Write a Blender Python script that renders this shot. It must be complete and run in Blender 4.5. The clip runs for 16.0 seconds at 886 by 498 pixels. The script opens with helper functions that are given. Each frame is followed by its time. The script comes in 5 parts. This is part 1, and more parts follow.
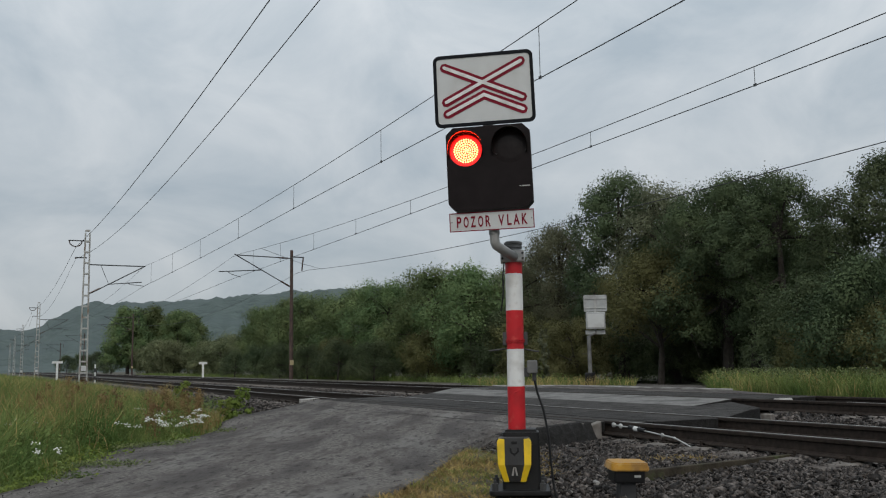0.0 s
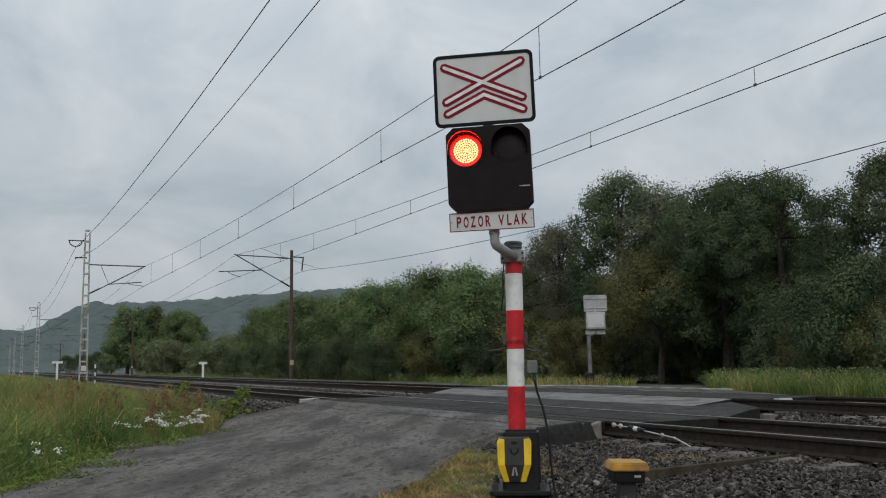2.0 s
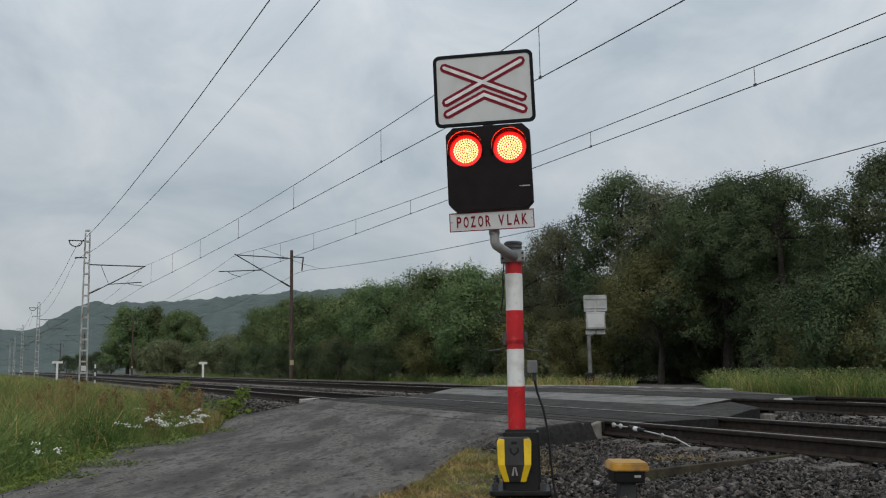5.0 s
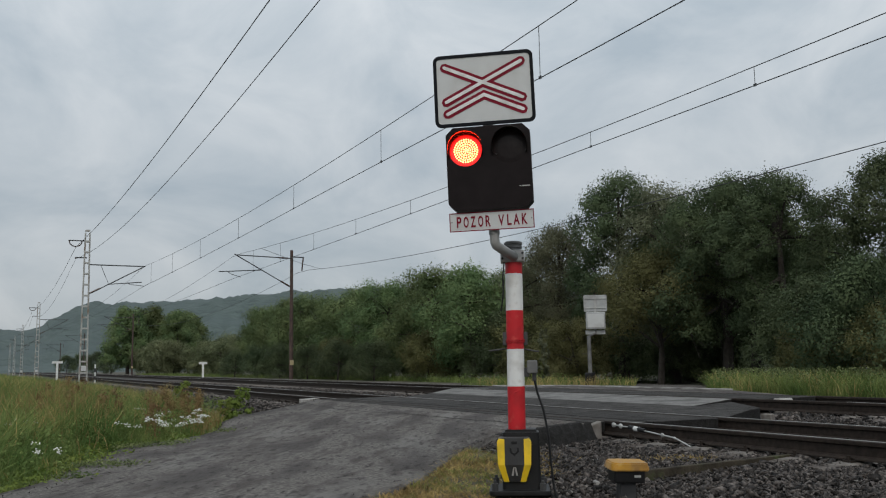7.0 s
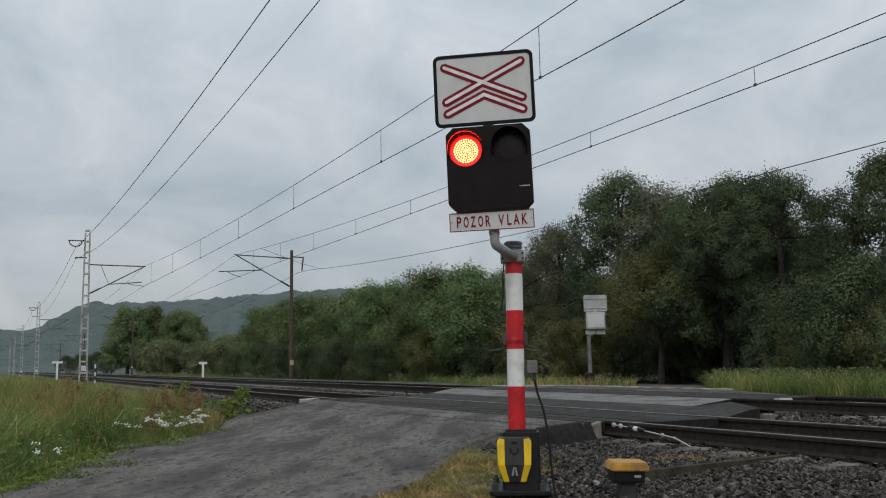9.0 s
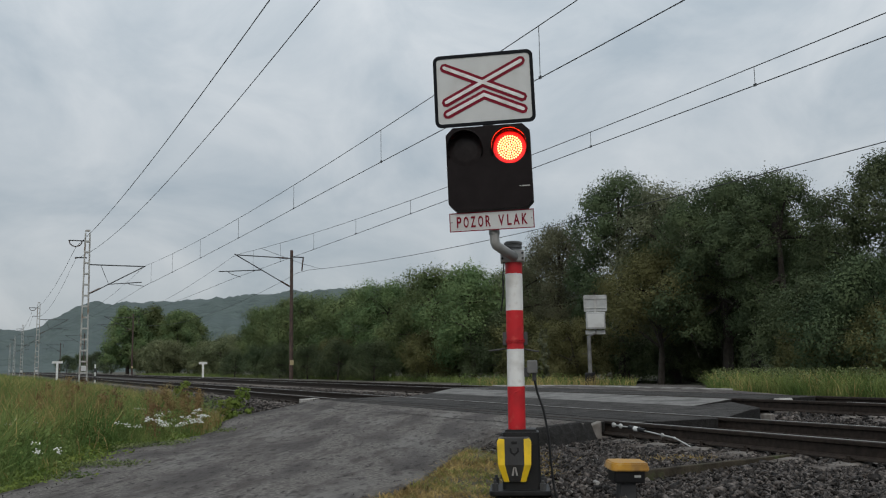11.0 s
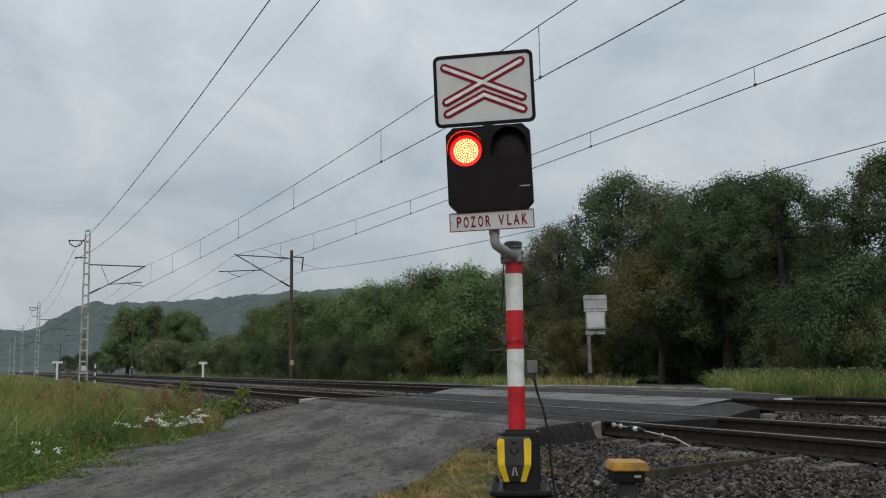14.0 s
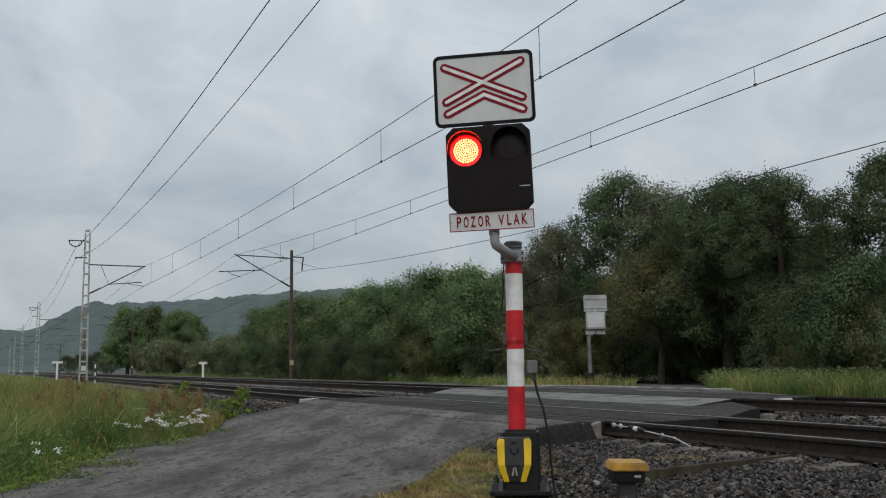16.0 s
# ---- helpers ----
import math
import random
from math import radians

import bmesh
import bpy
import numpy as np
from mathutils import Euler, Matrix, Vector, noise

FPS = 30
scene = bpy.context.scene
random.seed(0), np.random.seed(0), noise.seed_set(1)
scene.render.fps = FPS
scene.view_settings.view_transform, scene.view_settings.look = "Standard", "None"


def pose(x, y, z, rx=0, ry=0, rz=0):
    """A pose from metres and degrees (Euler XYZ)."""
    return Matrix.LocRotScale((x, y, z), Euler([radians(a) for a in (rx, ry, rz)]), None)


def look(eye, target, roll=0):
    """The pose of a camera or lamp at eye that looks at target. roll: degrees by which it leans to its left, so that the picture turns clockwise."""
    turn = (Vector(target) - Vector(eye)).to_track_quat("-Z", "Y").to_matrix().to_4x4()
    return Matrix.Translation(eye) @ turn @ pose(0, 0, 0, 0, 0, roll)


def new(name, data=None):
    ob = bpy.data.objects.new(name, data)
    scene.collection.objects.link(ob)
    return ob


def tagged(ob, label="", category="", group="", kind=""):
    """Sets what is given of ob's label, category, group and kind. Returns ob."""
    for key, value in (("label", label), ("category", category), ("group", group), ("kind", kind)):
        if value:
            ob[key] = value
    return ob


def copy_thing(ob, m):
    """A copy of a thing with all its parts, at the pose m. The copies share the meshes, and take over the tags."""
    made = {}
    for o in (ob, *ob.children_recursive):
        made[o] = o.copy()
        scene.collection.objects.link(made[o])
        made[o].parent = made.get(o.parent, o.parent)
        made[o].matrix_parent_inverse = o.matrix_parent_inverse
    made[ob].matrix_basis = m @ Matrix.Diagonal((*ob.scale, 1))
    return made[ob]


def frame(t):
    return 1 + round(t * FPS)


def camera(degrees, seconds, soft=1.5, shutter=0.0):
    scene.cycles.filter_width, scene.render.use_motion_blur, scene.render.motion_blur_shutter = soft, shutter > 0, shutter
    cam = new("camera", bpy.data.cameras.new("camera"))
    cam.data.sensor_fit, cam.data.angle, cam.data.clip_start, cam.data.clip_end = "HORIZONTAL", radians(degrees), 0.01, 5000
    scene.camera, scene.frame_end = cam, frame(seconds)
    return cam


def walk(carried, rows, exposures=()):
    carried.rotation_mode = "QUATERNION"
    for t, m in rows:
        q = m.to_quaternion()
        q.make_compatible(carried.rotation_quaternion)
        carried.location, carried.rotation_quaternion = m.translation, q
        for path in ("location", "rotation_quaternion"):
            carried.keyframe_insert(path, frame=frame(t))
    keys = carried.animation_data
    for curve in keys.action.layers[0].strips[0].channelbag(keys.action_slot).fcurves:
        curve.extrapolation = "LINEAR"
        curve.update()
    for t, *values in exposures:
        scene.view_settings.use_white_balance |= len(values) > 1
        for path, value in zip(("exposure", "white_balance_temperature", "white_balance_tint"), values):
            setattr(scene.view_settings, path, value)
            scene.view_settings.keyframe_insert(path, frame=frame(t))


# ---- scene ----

# Axes: y runs along the railway, x across it to the far side, z = 0 at the top of the near rails.
cam = camera(52.29, 16.0, soft=1.15)
EYE = Vector((0, 0, 0.7445))
STAND = look(EYE, EYE + 10 * Vector((0.44291, 0.88767, 0.12597)), -0.93)
walk(cam, [(0.0, STAND), (16.0, STAND)])

# ---- light: an overcast sky, with a weak wide sun behind the cloud ----
world = bpy.data.worlds.new("sky")
scene.world = world
world.use_nodes = True
wn, wl = world.node_tree.nodes, world.node_tree.links
wn.clear()
SUN_EL, SUN_AZ = radians(38), radians(205)
sky = wn.new("ShaderNodeTexSky")
sky.sky_type, sky.sun_disc, sky.sun_elevation, sky.sun_rotation = "NISHITA", False, SUN_EL, SUN_AZ
way = wn.new("ShaderNodeTexCoord")
stretch = wn.new("ShaderNodeMapping")
stretch.inputs["Scale"].default_value = (1.7, 1.7, 2.6)
cloud = wn.new("ShaderNodeTexNoise")
cloud.inputs["Scale"].default_value, cloud.inputs["Detail"].default_value = 3.0, 8.0
cloud.inputs["Roughness"].default_value, cloud.inputs["Distortion"].default_value = 0.56, 0.5
tone = wn.new("ShaderNodeValToRGB")
for e, (pos, col) in zip((tone.color_ramp.elements[0], tone.color_ramp.elements[1]), ((0.34, (0.375, 0.435, 0.485)), (0.68, (0.575, 0.612, 0.640)))):
    e.position, e.color = pos, (*col, 1)
cover = wn.new("ShaderNodeMix")
cover.data_type = "RGBA"
cover.inputs["Factor"].default_value = 0.94
dim = wn.new("ShaderNodeVectorMath")
dim.operation = "SCALE"
dim.inputs["Scale"].default_value = 0.1
back, out = wn.new("ShaderNodeBackground"), wn.new("ShaderNodeOutputWorld")
wl.new(way.outputs["Generated"], stretch.inputs["Vector"])
wl.new(stretch.outputs["Vector"], cloud.inputs["Vector"])
wl.new(cloud.outputs["Fac"], tone.inputs["Fac"])
wl.new(sky.outputs["Color"], dim.inputs[0])
wl.new(dim.outputs["Vector"], cover.inputs["A"])
wl.new(tone.outputs["Color"], cover.inputs["B"])
# an overcast sky is brighter overhead than at the horizon
split, rise, shade = wn.new("ShaderNodeSeparateXYZ"), wn.new("ShaderNodeMapRange"), wn.new("ShaderNodeVectorMath")
shade.operation = "SCALE"
rise.inputs["To Min"].default_value, rise.inputs["To Max"].default_value = 0.82, 1.86
wl.new(way.outputs["Generated"], split.inputs["Vector"])
wl.new(split.outputs["Z"], rise.inputs["Value"])
wl.new(cover.outputs["Result"], shade.inputs[0])
wl.new(rise.outputs["Result"], shade.inputs["Scale"])
wl.new(shade.outputs["Vector"], back.inputs["Color"])
wl.new(back.outputs["Background"], out.inputs["Surface"])
back.inputs["Strength"].default_value = 1.0

sun = new("sun", bpy.data.lights.new("sun", "SUN"))
sun.data.energy, sun.data.angle, sun.data.color = 1.05, radians(30), (1.0, 0.94, 0.85)
sun_dir = Vector((math.sin(SUN_AZ) * math.cos(SUN_EL), math.cos(SUN_AZ) * math.cos(SUN_EL), math.sin(SUN_EL)))
sun.matrix_world = look(sun_dir * 50, (0, 0, 0))
scene.view_settings.exposure = 0.0


# ---- materials ----
def mat(name, low, high, scale=8.0, rough=0.8, metal=0.0, bump=0.0, bump_scale=None, detail=6.0, stain=None, spec=0.5, vary=0.0, island=False, contrast=(0.3, 0.7), along=None):
    """A surface whose colour goes from low to high with noise in metres; stain: (colour, scale, share) of large patches; vary: spread of tone from piece to piece."""
    m = bpy.data.materials.new(name)
    m.use_nodes = True
    n, l = m.node_tree.nodes, m.node_tree.links
    b = n["Principled BSDF"]
    co = n.new("ShaderNodeTexCoord")
    tex = n.new("ShaderNodeTexNoise")
    tex.inputs["Scale"].default_value, tex.inputs["Detail"].default_value = scale, detail
    l.new(co.outputs["Object"], tex.inputs["Vector"])
    ramp = n.new("ShaderNodeValToRGB")
    ramp.color_ramp.elements[0].position, ramp.color_ramp.elements[1].position = contrast
    ramp.color_ramp.elements[0].color, ramp.color_ramp.elements[1].color = (*low, 1), (*high, 1)
    l.new(tex.outputs["Fac"], ramp.inputs["Fac"])
    colour = ramp.outputs["Color"]
    spread_co = co.outputs["Object"]
    if along:
        # worn streaks that follow the lane: (turn in degrees, squeeze along it)
        run = n.new("ShaderNodeMapping")
        run.vector_type = "TEXTURE"
        run.inputs["Rotation"].default_value, run.inputs["Scale"].default_value = (0, 0, radians(along[0])), (1.0, along[1], 1.0)
        l.new(spread_co, run.inputs["Vector"])
        spread_co = run.outputs["Vector"]
    for spot in (stain if isinstance(stain, list) else [stain] if stain else []):
        big = n.new("ShaderNodeTexNoise")
        big.inputs["Scale"].default_value, big.inputs["Detail"].default_value = spot[1], 7.0
        l.new(spread_co, big.inputs["Vector"])
        cut = n.new("ShaderNodeMapRange")
        cut.inputs["From Min"].default_value, cut.inputs["From Max"].default_value = 0.62 - spot[2] * 0.3, 0.78 - spot[2] * 0.3
        l.new(big.outputs["Fac"], cut.inputs["Value"])
        mix = n.new("ShaderNodeMix")
        mix.data_type = "RGBA"
        l.new(cut.outputs["Result"], mix.inputs["Factor"])
        l.new(colour, mix.inputs["A"])
        mix.inputs["B"].default_value = (*spot[0], 1)
        colour = mix.outputs["Result"]
    if vary:
        src = n.new("ShaderNodeNewGeometry").outputs["Random Per Island"] if island else n.new("ShaderNodeObjectInfo").outputs["Random"]
        span = n.new("ShaderNodeMapRange")
        span.inputs["To Min"].default_value, span.inputs["To Max"].default_value = 1 - vary, 1 + vary
        l.new(src, span.inputs["Value"])
        hsv = n.new("ShaderNodeHueSaturation")
        l.new(span.outputs["Result"], hsv.inputs["Value"])
        l.new(colour, hsv.inputs["Color"])
        colour = hsv.outputs["Color"]
    l.new(colour, b.inputs["Base Color"])
    b.inputs["Roughness"].default_value, b.inputs["Metallic"].default_value = rough, metal
    b.inputs["Specular IOR Level"].default_value = spec
    if bump:
        t2 = n.new("ShaderNodeTexNoise")
        t2.inputs["Scale"].default_value, t2.inputs["Detail"].default_value = bump_scale or scale * 3, 4.0
        l.new(co.outputs["Object"], t2.inputs["Vector"])
        bp = n.new("ShaderNodeBump")
        bp.inputs["Strength"].default_value, bp.inputs["Distance"].default_value = min(1.0, bump), 0.02
        l.new(t2.outputs["Fac"], bp.inputs["Height"])
        l.new(bp.outputs["Normal"], b.inputs["Normal"])
    return m


def glow(name, colour, strength, base=(0.2, 0.01, 0.01)):
    m = bpy.data.materials.new(name)
    m.use_nodes = True
    b = m.node_tree.nodes["Principled BSDF"]
    b.inputs["Base Color"].default_value, b.inputs["Roughness"].default_value = (*base, 1), 0.3
    b.inputs["Emission Color"].default_value, b.inputs["Emission Strength"].default_value = (*colour, 1), strength
    return m


def leaf_mat(name, low, high, scale=0.55, vary=0.12, hues=(0.475, 0.515), tones=(0.8, 1.3)):
    m = mat(name, low, high, scale=scale, rough=0.75, vary=vary, island=True, spec=0.1, contrast=(0.35, 0.65))
    n, l = m.node_tree.nodes, m.node_tree.links
    b = n["Principled BSDF"]
    src = b.inputs["Base Color"].links[0].from_socket
    own, hue, val, tint = n.new("ShaderNodeObjectInfo"), n.new("ShaderNodeMapRange"), n.new("ShaderNodeMapRange"), n.new("ShaderNodeHueSaturation")
    hue.inputs["To Min"].default_value, hue.inputs["To Max"].default_value = hues
    val.inputs["To Min"].default_value, val.inputs["To Max"].default_value = tones
    l.new(own.outputs["Random"], hue.inputs["Value"])
    l.new(own.outputs["Random"], val.inputs["Value"])
    l.new(hue.outputs["Result"], tint.inputs["Hue"])
    l.new(val.outputs["Result"], tint.inputs["Value"])
    l.new(src, tint.inputs["Color"])
    l.new(tint.outputs["Color"], b.inputs["Base Color"])
    thin = n.new("ShaderNodeBsdfTranslucent")
    l.new(tint.outputs["Color"], thin.inputs["Color"])
    mix = n.new("ShaderNodeMixShader")
    mix.inputs["Fac"].default_value = 0.3
    l.new(b.outputs["BSDF"], mix.inputs[1])
    l.new(thin.outputs["BSDF"], mix.inputs[2])
    l.new(mix.outputs["Shader"], n["Material Output"].inputs["Surface"])
    return m


M_SOIL = mat("soil and short grass", (0.04, 0.036, 0.024), (0.085, 0.078, 0.05), 3.0, 0.95, bump=0.6, bump_scale=20, stain=((0.06, 0.05, 0.035), 0.4, 0.5))
M_BED = mat("dark gravel bed", (0.02, 0.019, 0.018), (0.085, 0.08, 0.075), 22.0, 0.95, bump=1.0, bump_scale=28, stain=((0.05, 0.04, 0.03), 0.8, 0.4))
M_ROAD = mat("worn grey asphalt", (0.080, 0.072, 0.066), (0.188, 0.175, 0.162), 30.0, 0.95, bump=1.0, bump_scale=34, stain=[((0.170, 0.160, 0.150), 1.6, 0.45), ((0.076, 0.069, 0.066), 1.9, 0.55), ((0.080, 0.071, 0.066), 6.5, 0.36), ((0.044, 0.039, 0.038), 16.0, 0.26)], detail=15, spec=0.12, contrast=(0.34, 0.66), along=(-28, 3.2))
M_LIGHT_ASPHALT = mat("pale dry asphalt", (0.14, 0.136, 0.13), (0.235, 0.23, 0.22), 9.0, 0.92, bump=0.6, bump_scale=50, stain=((0.11, 0.107, 0.102), 1.8, 0.5), detail=14, spec=0.15)
M_PANEL = mat("dark rubber crossing panel", (0.032, 0.030, 0.029), (0.070, 0.067, 0.064), 9.0, 0.92, bump=0.7, bump_scale=50, stain=[((0.078, 0.075, 0.071), 1.4, 0.3), ((0.028, 0.026, 0.025), 2.6, 0.3)], vary=0.12, detail=12, spec=0.10)
M_ROUGH_BLACK = mat("rough black", (0.009, 0.0085, 0.008), (0.023, 0.022, 0.021), 18.0, 0.9, bump=0.8, bump_scale=40, spec=0.2)
M_CONC = mat("weathered concrete", (0.22, 0.21, 0.195), (0.36, 0.35, 0.33), 9.0, 0.9, bump=0.4, stain=((0.12, 0.11, 0.10), 2.0, 0.5), vary=0.2)
M_SLEEPER = mat("dusty concrete sleeper", (0.12, 0.105, 0.09), (0.24, 0.22, 0.20), 9.0, 0.9, bump=0.4, stain=((0.07, 0.055, 0.045), 2.0, 0.6), vary=0.25)
M_RAIL = mat("rusty rail steel", (0.016, 0.0125, 0.0105), (0.040, 0.030, 0.024), 14.0, 0.8, bump=0.3, spec=0.2)
M_RAILTOP = mat("polished rail head", (0.26, 0.245, 0.23), (0.40, 0.385, 0.37), 5.0, 0.42, metal=0.9)
M_STONE = mat("ballast stone", (0.017, 0.0147, 0.0134), (0.122, 0.107, 0.098), 22.0, 0.85, bump=0.5, vary=0.9, island=True, spec=0.25, contrast=(0.38, 0.66))
M_GALV = mat("galvanised steel", (0.34, 0.34, 0.33), (0.48, 0.48, 0.47), 12.0, 0.5, metal=0.2, stain=((0.25, 0.25, 0.24), 3.0, 0.4))
M_GREYBOX = mat("grey coated steel", (0.30, 0.31, 0.31), (0.38, 0.39, 0.39), 8.0, 0.6, stain=((0.26, 0.26, 0.25), 3.0, 0.4))
M_POSTGREY = mat("dull grey post paint", (0.12, 0.12, 0.12), (0.19, 0.19, 0.185), 8.0, 0.7, stain=((0.08, 0.08, 0.08), 3.0, 0.4))
M_MAST = mat("pale painted mast steel", (0.33, 0.33, 0.31), (0.46, 0.46, 0.44), 6.0, 0.6, stain=((0.2, 0.15, 0.11), 2.0, 0.45))
M_BROWN = mat("brown rusty mast paint", (0.035, 0.022, 0.018), (0.075, 0.045, 0.036), 5.0, 0.75, stain=((0.10, 0.06, 0.045), 2.0, 0.3))
M_WIRE = mat("weathered copper wire", (0.035, 0.038, 0.04), (0.06, 0.062, 0.065), 3.0, 0.6, metal=0.3)
M_INSUL = mat("brown glazed insulator", (0.03, 0.016, 0.012), (0.06, 0.03, 0.02), 5.0, 0.25)
M_WHITE = mat("white reflective sheet", (0.47, 0.48, 0.475), (0.52, 0.53, 0.525), 5.0, 0.5, stain=((0.43, 0.43, 0.42), 3.0, 0.3))
M_WHITEP = mat("white pole paint", (0.62, 0.62, 0.61), (0.72, 0.72, 0.71), 6.0, 0.45, bump=0.15, bump_scale=16, stain=[((0.50, 0.49, 0.47), 5.0, 0.35), ((0.52, 0.50, 0.47), 13.0, 0.18)])
M_REDP = mat("red pole paint", (0.44, 0.012, 0.018), (0.53, 0.018, 0.024), 6.0, 0.5, bump=0.15, bump_scale=16, spec=0.3, stain=[((0.36, 0.014, 0.018), 5.0, 0.4), ((0.50, 0.05, 0.045), 14.0, 0.15)])
M_REDSHEET = mat("red sign sheet", (0.155, 0.004, 0.016), (0.20, 0.006, 0.022), 6.0, 0.55, spec=0.15)
M_BLACK = mat("black plastic", (0.007, 0.007, 0.0075), (0.014, 0.014, 0.0145), 9.0, 0.5, spec=0.25)
M_BLACKM = mat("matt black coated panel", (0.009, 0.0065, 0.0068), (0.014, 0.0105, 0.011), 9.0, 0.6, spec=0.1)
M_BORDER = mat("black sign border", (0.005, 0.006, 0.008), (0.009, 0.010, 0.013), 9.0, 0.6, spec=0.1)
M_SMOKE = mat("dark lens", (0.011, 0.008, 0.008), (0.018, 0.014, 0.014), 30.0, 0.35, spec=0.12)
M_HOOD = mat("black hood", (0.009, 0.007, 0.007), (0.013, 0.010, 0.010), 30.0, 0.18, spec=0.22)
M_YELLOW = mat("yellow reflective paint", (0.74, 0.49, 0.014), (0.86, 0.58, 0.024), 8.0, 0.45, stain=((0.6, 0.41, 0.03), 6.0, 0.3))
M_AMBER = mat("amber yellow plastic", (0.37, 0.178, 0.005), (0.50, 0.25, 0.010), 9.0, 0.35, stain=[((0.23, 0.115, 0.018), 6.0, 0.45), ((0.44, 0.27, 0.06), 17.0, 0.15)])
M_CHAR = mat("charcoal plastic", (0.022, 0.022, 0.024), (0.04, 0.04, 0.042), 12.0, 0.5, stain=((0.06, 0.06, 0.058), 5.0, 0.4))
M_WOOD = mat("grey weathered plank", (0.024, 0.020, 0.014), (0.062, 0.051, 0.036), 9.0, 0.9, bump=0.5, bump_scale=40, stain=((0.06, 0.07, 0.03), 4.0, 0.4), spec=0.2)
M_BARK = mat("bark", (0.022, 0.018, 0.015), (0.055, 0.046, 0.038), 5.0, 0.95, bump=0.6)
M_LED = glow("lit red diode", (1.0, 0.042, 0.013), 52.0)
# Added glowing disc; its outward fade paints the red halo round the diodes.
M_HALO = glow("glowing red disc painting a halo", (1.0, 0.007, 0.005), 4.0)
dn, dl = M_HALO.node_tree.nodes, M_HALO.node_tree.links
d_co, d_len, d_fall = dn.new("ShaderNodeTexCoord"), dn.new("ShaderNodeVectorMath"), dn.new("ShaderNodeMapRange")
d_len.operation, d_fall.interpolation_type = "LENGTH", "SMOOTHSTEP"
for key, value in (("From Min", 0.088), ("From Max", 0.1275), ("To Min", 6.0), ("To Max", 0.12)):
    d_fall.inputs[key].default_value = value
dl.new(d_co.outputs["Object"], d_len.inputs[0])
dl.new(d_len.outputs["Value"], d_fall.inputs["Value"])
dl.new(d_fall.outputs["Result"], dn["Principled BSDF"].inputs["Emission Strength"])
# Distance haze is mixed into these blue green tones.
M_HILL = mat("hazed wooded hillside", (0.030, 0.050, 0.047), (0.080, 0.108, 0.098), 0.075, 0.95, detail=14, bump=1.0, bump_scale=0.12, stain=((0.060, 0.084, 0.082), 0.008, 0.5))
M_GRASS = leaf_mat("meadow grass", (0.080, 0.132, 0.036), (0.215, 0.255, 0.085), 1.1, 0.25, (0.500, 0.510), (1.0, 1.1))
M_FARWEED = leaf_mat("grey green verge weeds", (0.085, 0.115, 0.048), (0.20, 0.225, 0.10), 1.6, 0.3, (0.495, 0.505), (1.0, 1.05))
M_DRY = leaf_mat("dry yellow grass", (0.25, 0.20, 0.08), (0.46, 0.36, 0.15))
M_RUST = leaf_mat("brown dock seed", (0.19, 0.135, 0.06), (0.29, 0.21, 0.10))
M_STALK = leaf_mat("brown flowering grass", (0.21, 0.165, 0.065), (0.33, 0.26, 0.11), 2.5, 0.2, (0.49, 0.50), (1.0, 1.1))
M_MOSS = leaf_mat("yellowed short grass", (0.14, 0.098, 0.042), (0.48, 0.355, 0.145), 5.0, 0.4, (0.495, 0.50), (1.0, 1.05))
M_TUFT = leaf_mat("green ground tuft", (0.13, 0.16, 0.045), (0.28, 0.29, 0.09), 4.0, 0.3, (0.5, 0.505), (1.0, 1.05))
M_WEED = leaf_mat("bright weed leaf", (0.115, 0.18, 0.036), (0.21, 0.27, 0.07))
M_PETAL = mat("white petals", (0.7, 0.7, 0.66), (0.82, 0.82, 0.78), 9.0, 0.7)
M_LEAF = (leaf_mat("deep green leaves", (0.058, 0.082, 0.043), (0.116, 0.146, 0.073), 0.55, 0.12, (0.485, 0.515), (0.85, 1.1)),
          leaf_mat("mid green leaves", (0.078, 0.122, 0.052), (0.165, 0.205, 0.088)),
          leaf_mat("grey green willow leaves", (0.100, 0.112, 0.068), (0.180, 0.192, 0.118)),
          leaf_mat("pale willow scrub leaves", (0.105, 0.13, 0.066), (0.19, 0.215, 0.115)),
          leaf_mat("olive shrub leaves", (0.095, 0.098, 0.042), (0.175, 0.175, 0.074)))
M_PLATE = mat("dull ochre plate", (0.30, 0.25, 0.14), (0.38, 0.32, 0.18), 8.0, 0.7)


# ---- helpers for meshes ----
def finish(bm, name, material, smooth=False):
    me = bpy.data.meshes.new(name)
    bm.normal_update()
    bm.to_mesh(me)
    bm.free()
    me.materials.append(material)
    if smooth:
        me.polygons.foreach_set("use_smooth", [True] * len(me.polygons))
    return me


def part(name, bm, material, parent, label="", at=None, smooth=False):
    """Links a bmesh as one mesh object under a thing or a part."""
    ob = new(name, finish(bm, name, material, smooth))
    ob.parent = parent
    if at is not None:
        ob.matrix_basis = at
    return tagged(ob, label) if label else ob


def thing(name, at, label, category, group="", kind=""):
    ob = new(name)
    ob.empty_display_size = 0.2
    ob.matrix_basis = at
    return tagged(ob, label, category, group, kind)


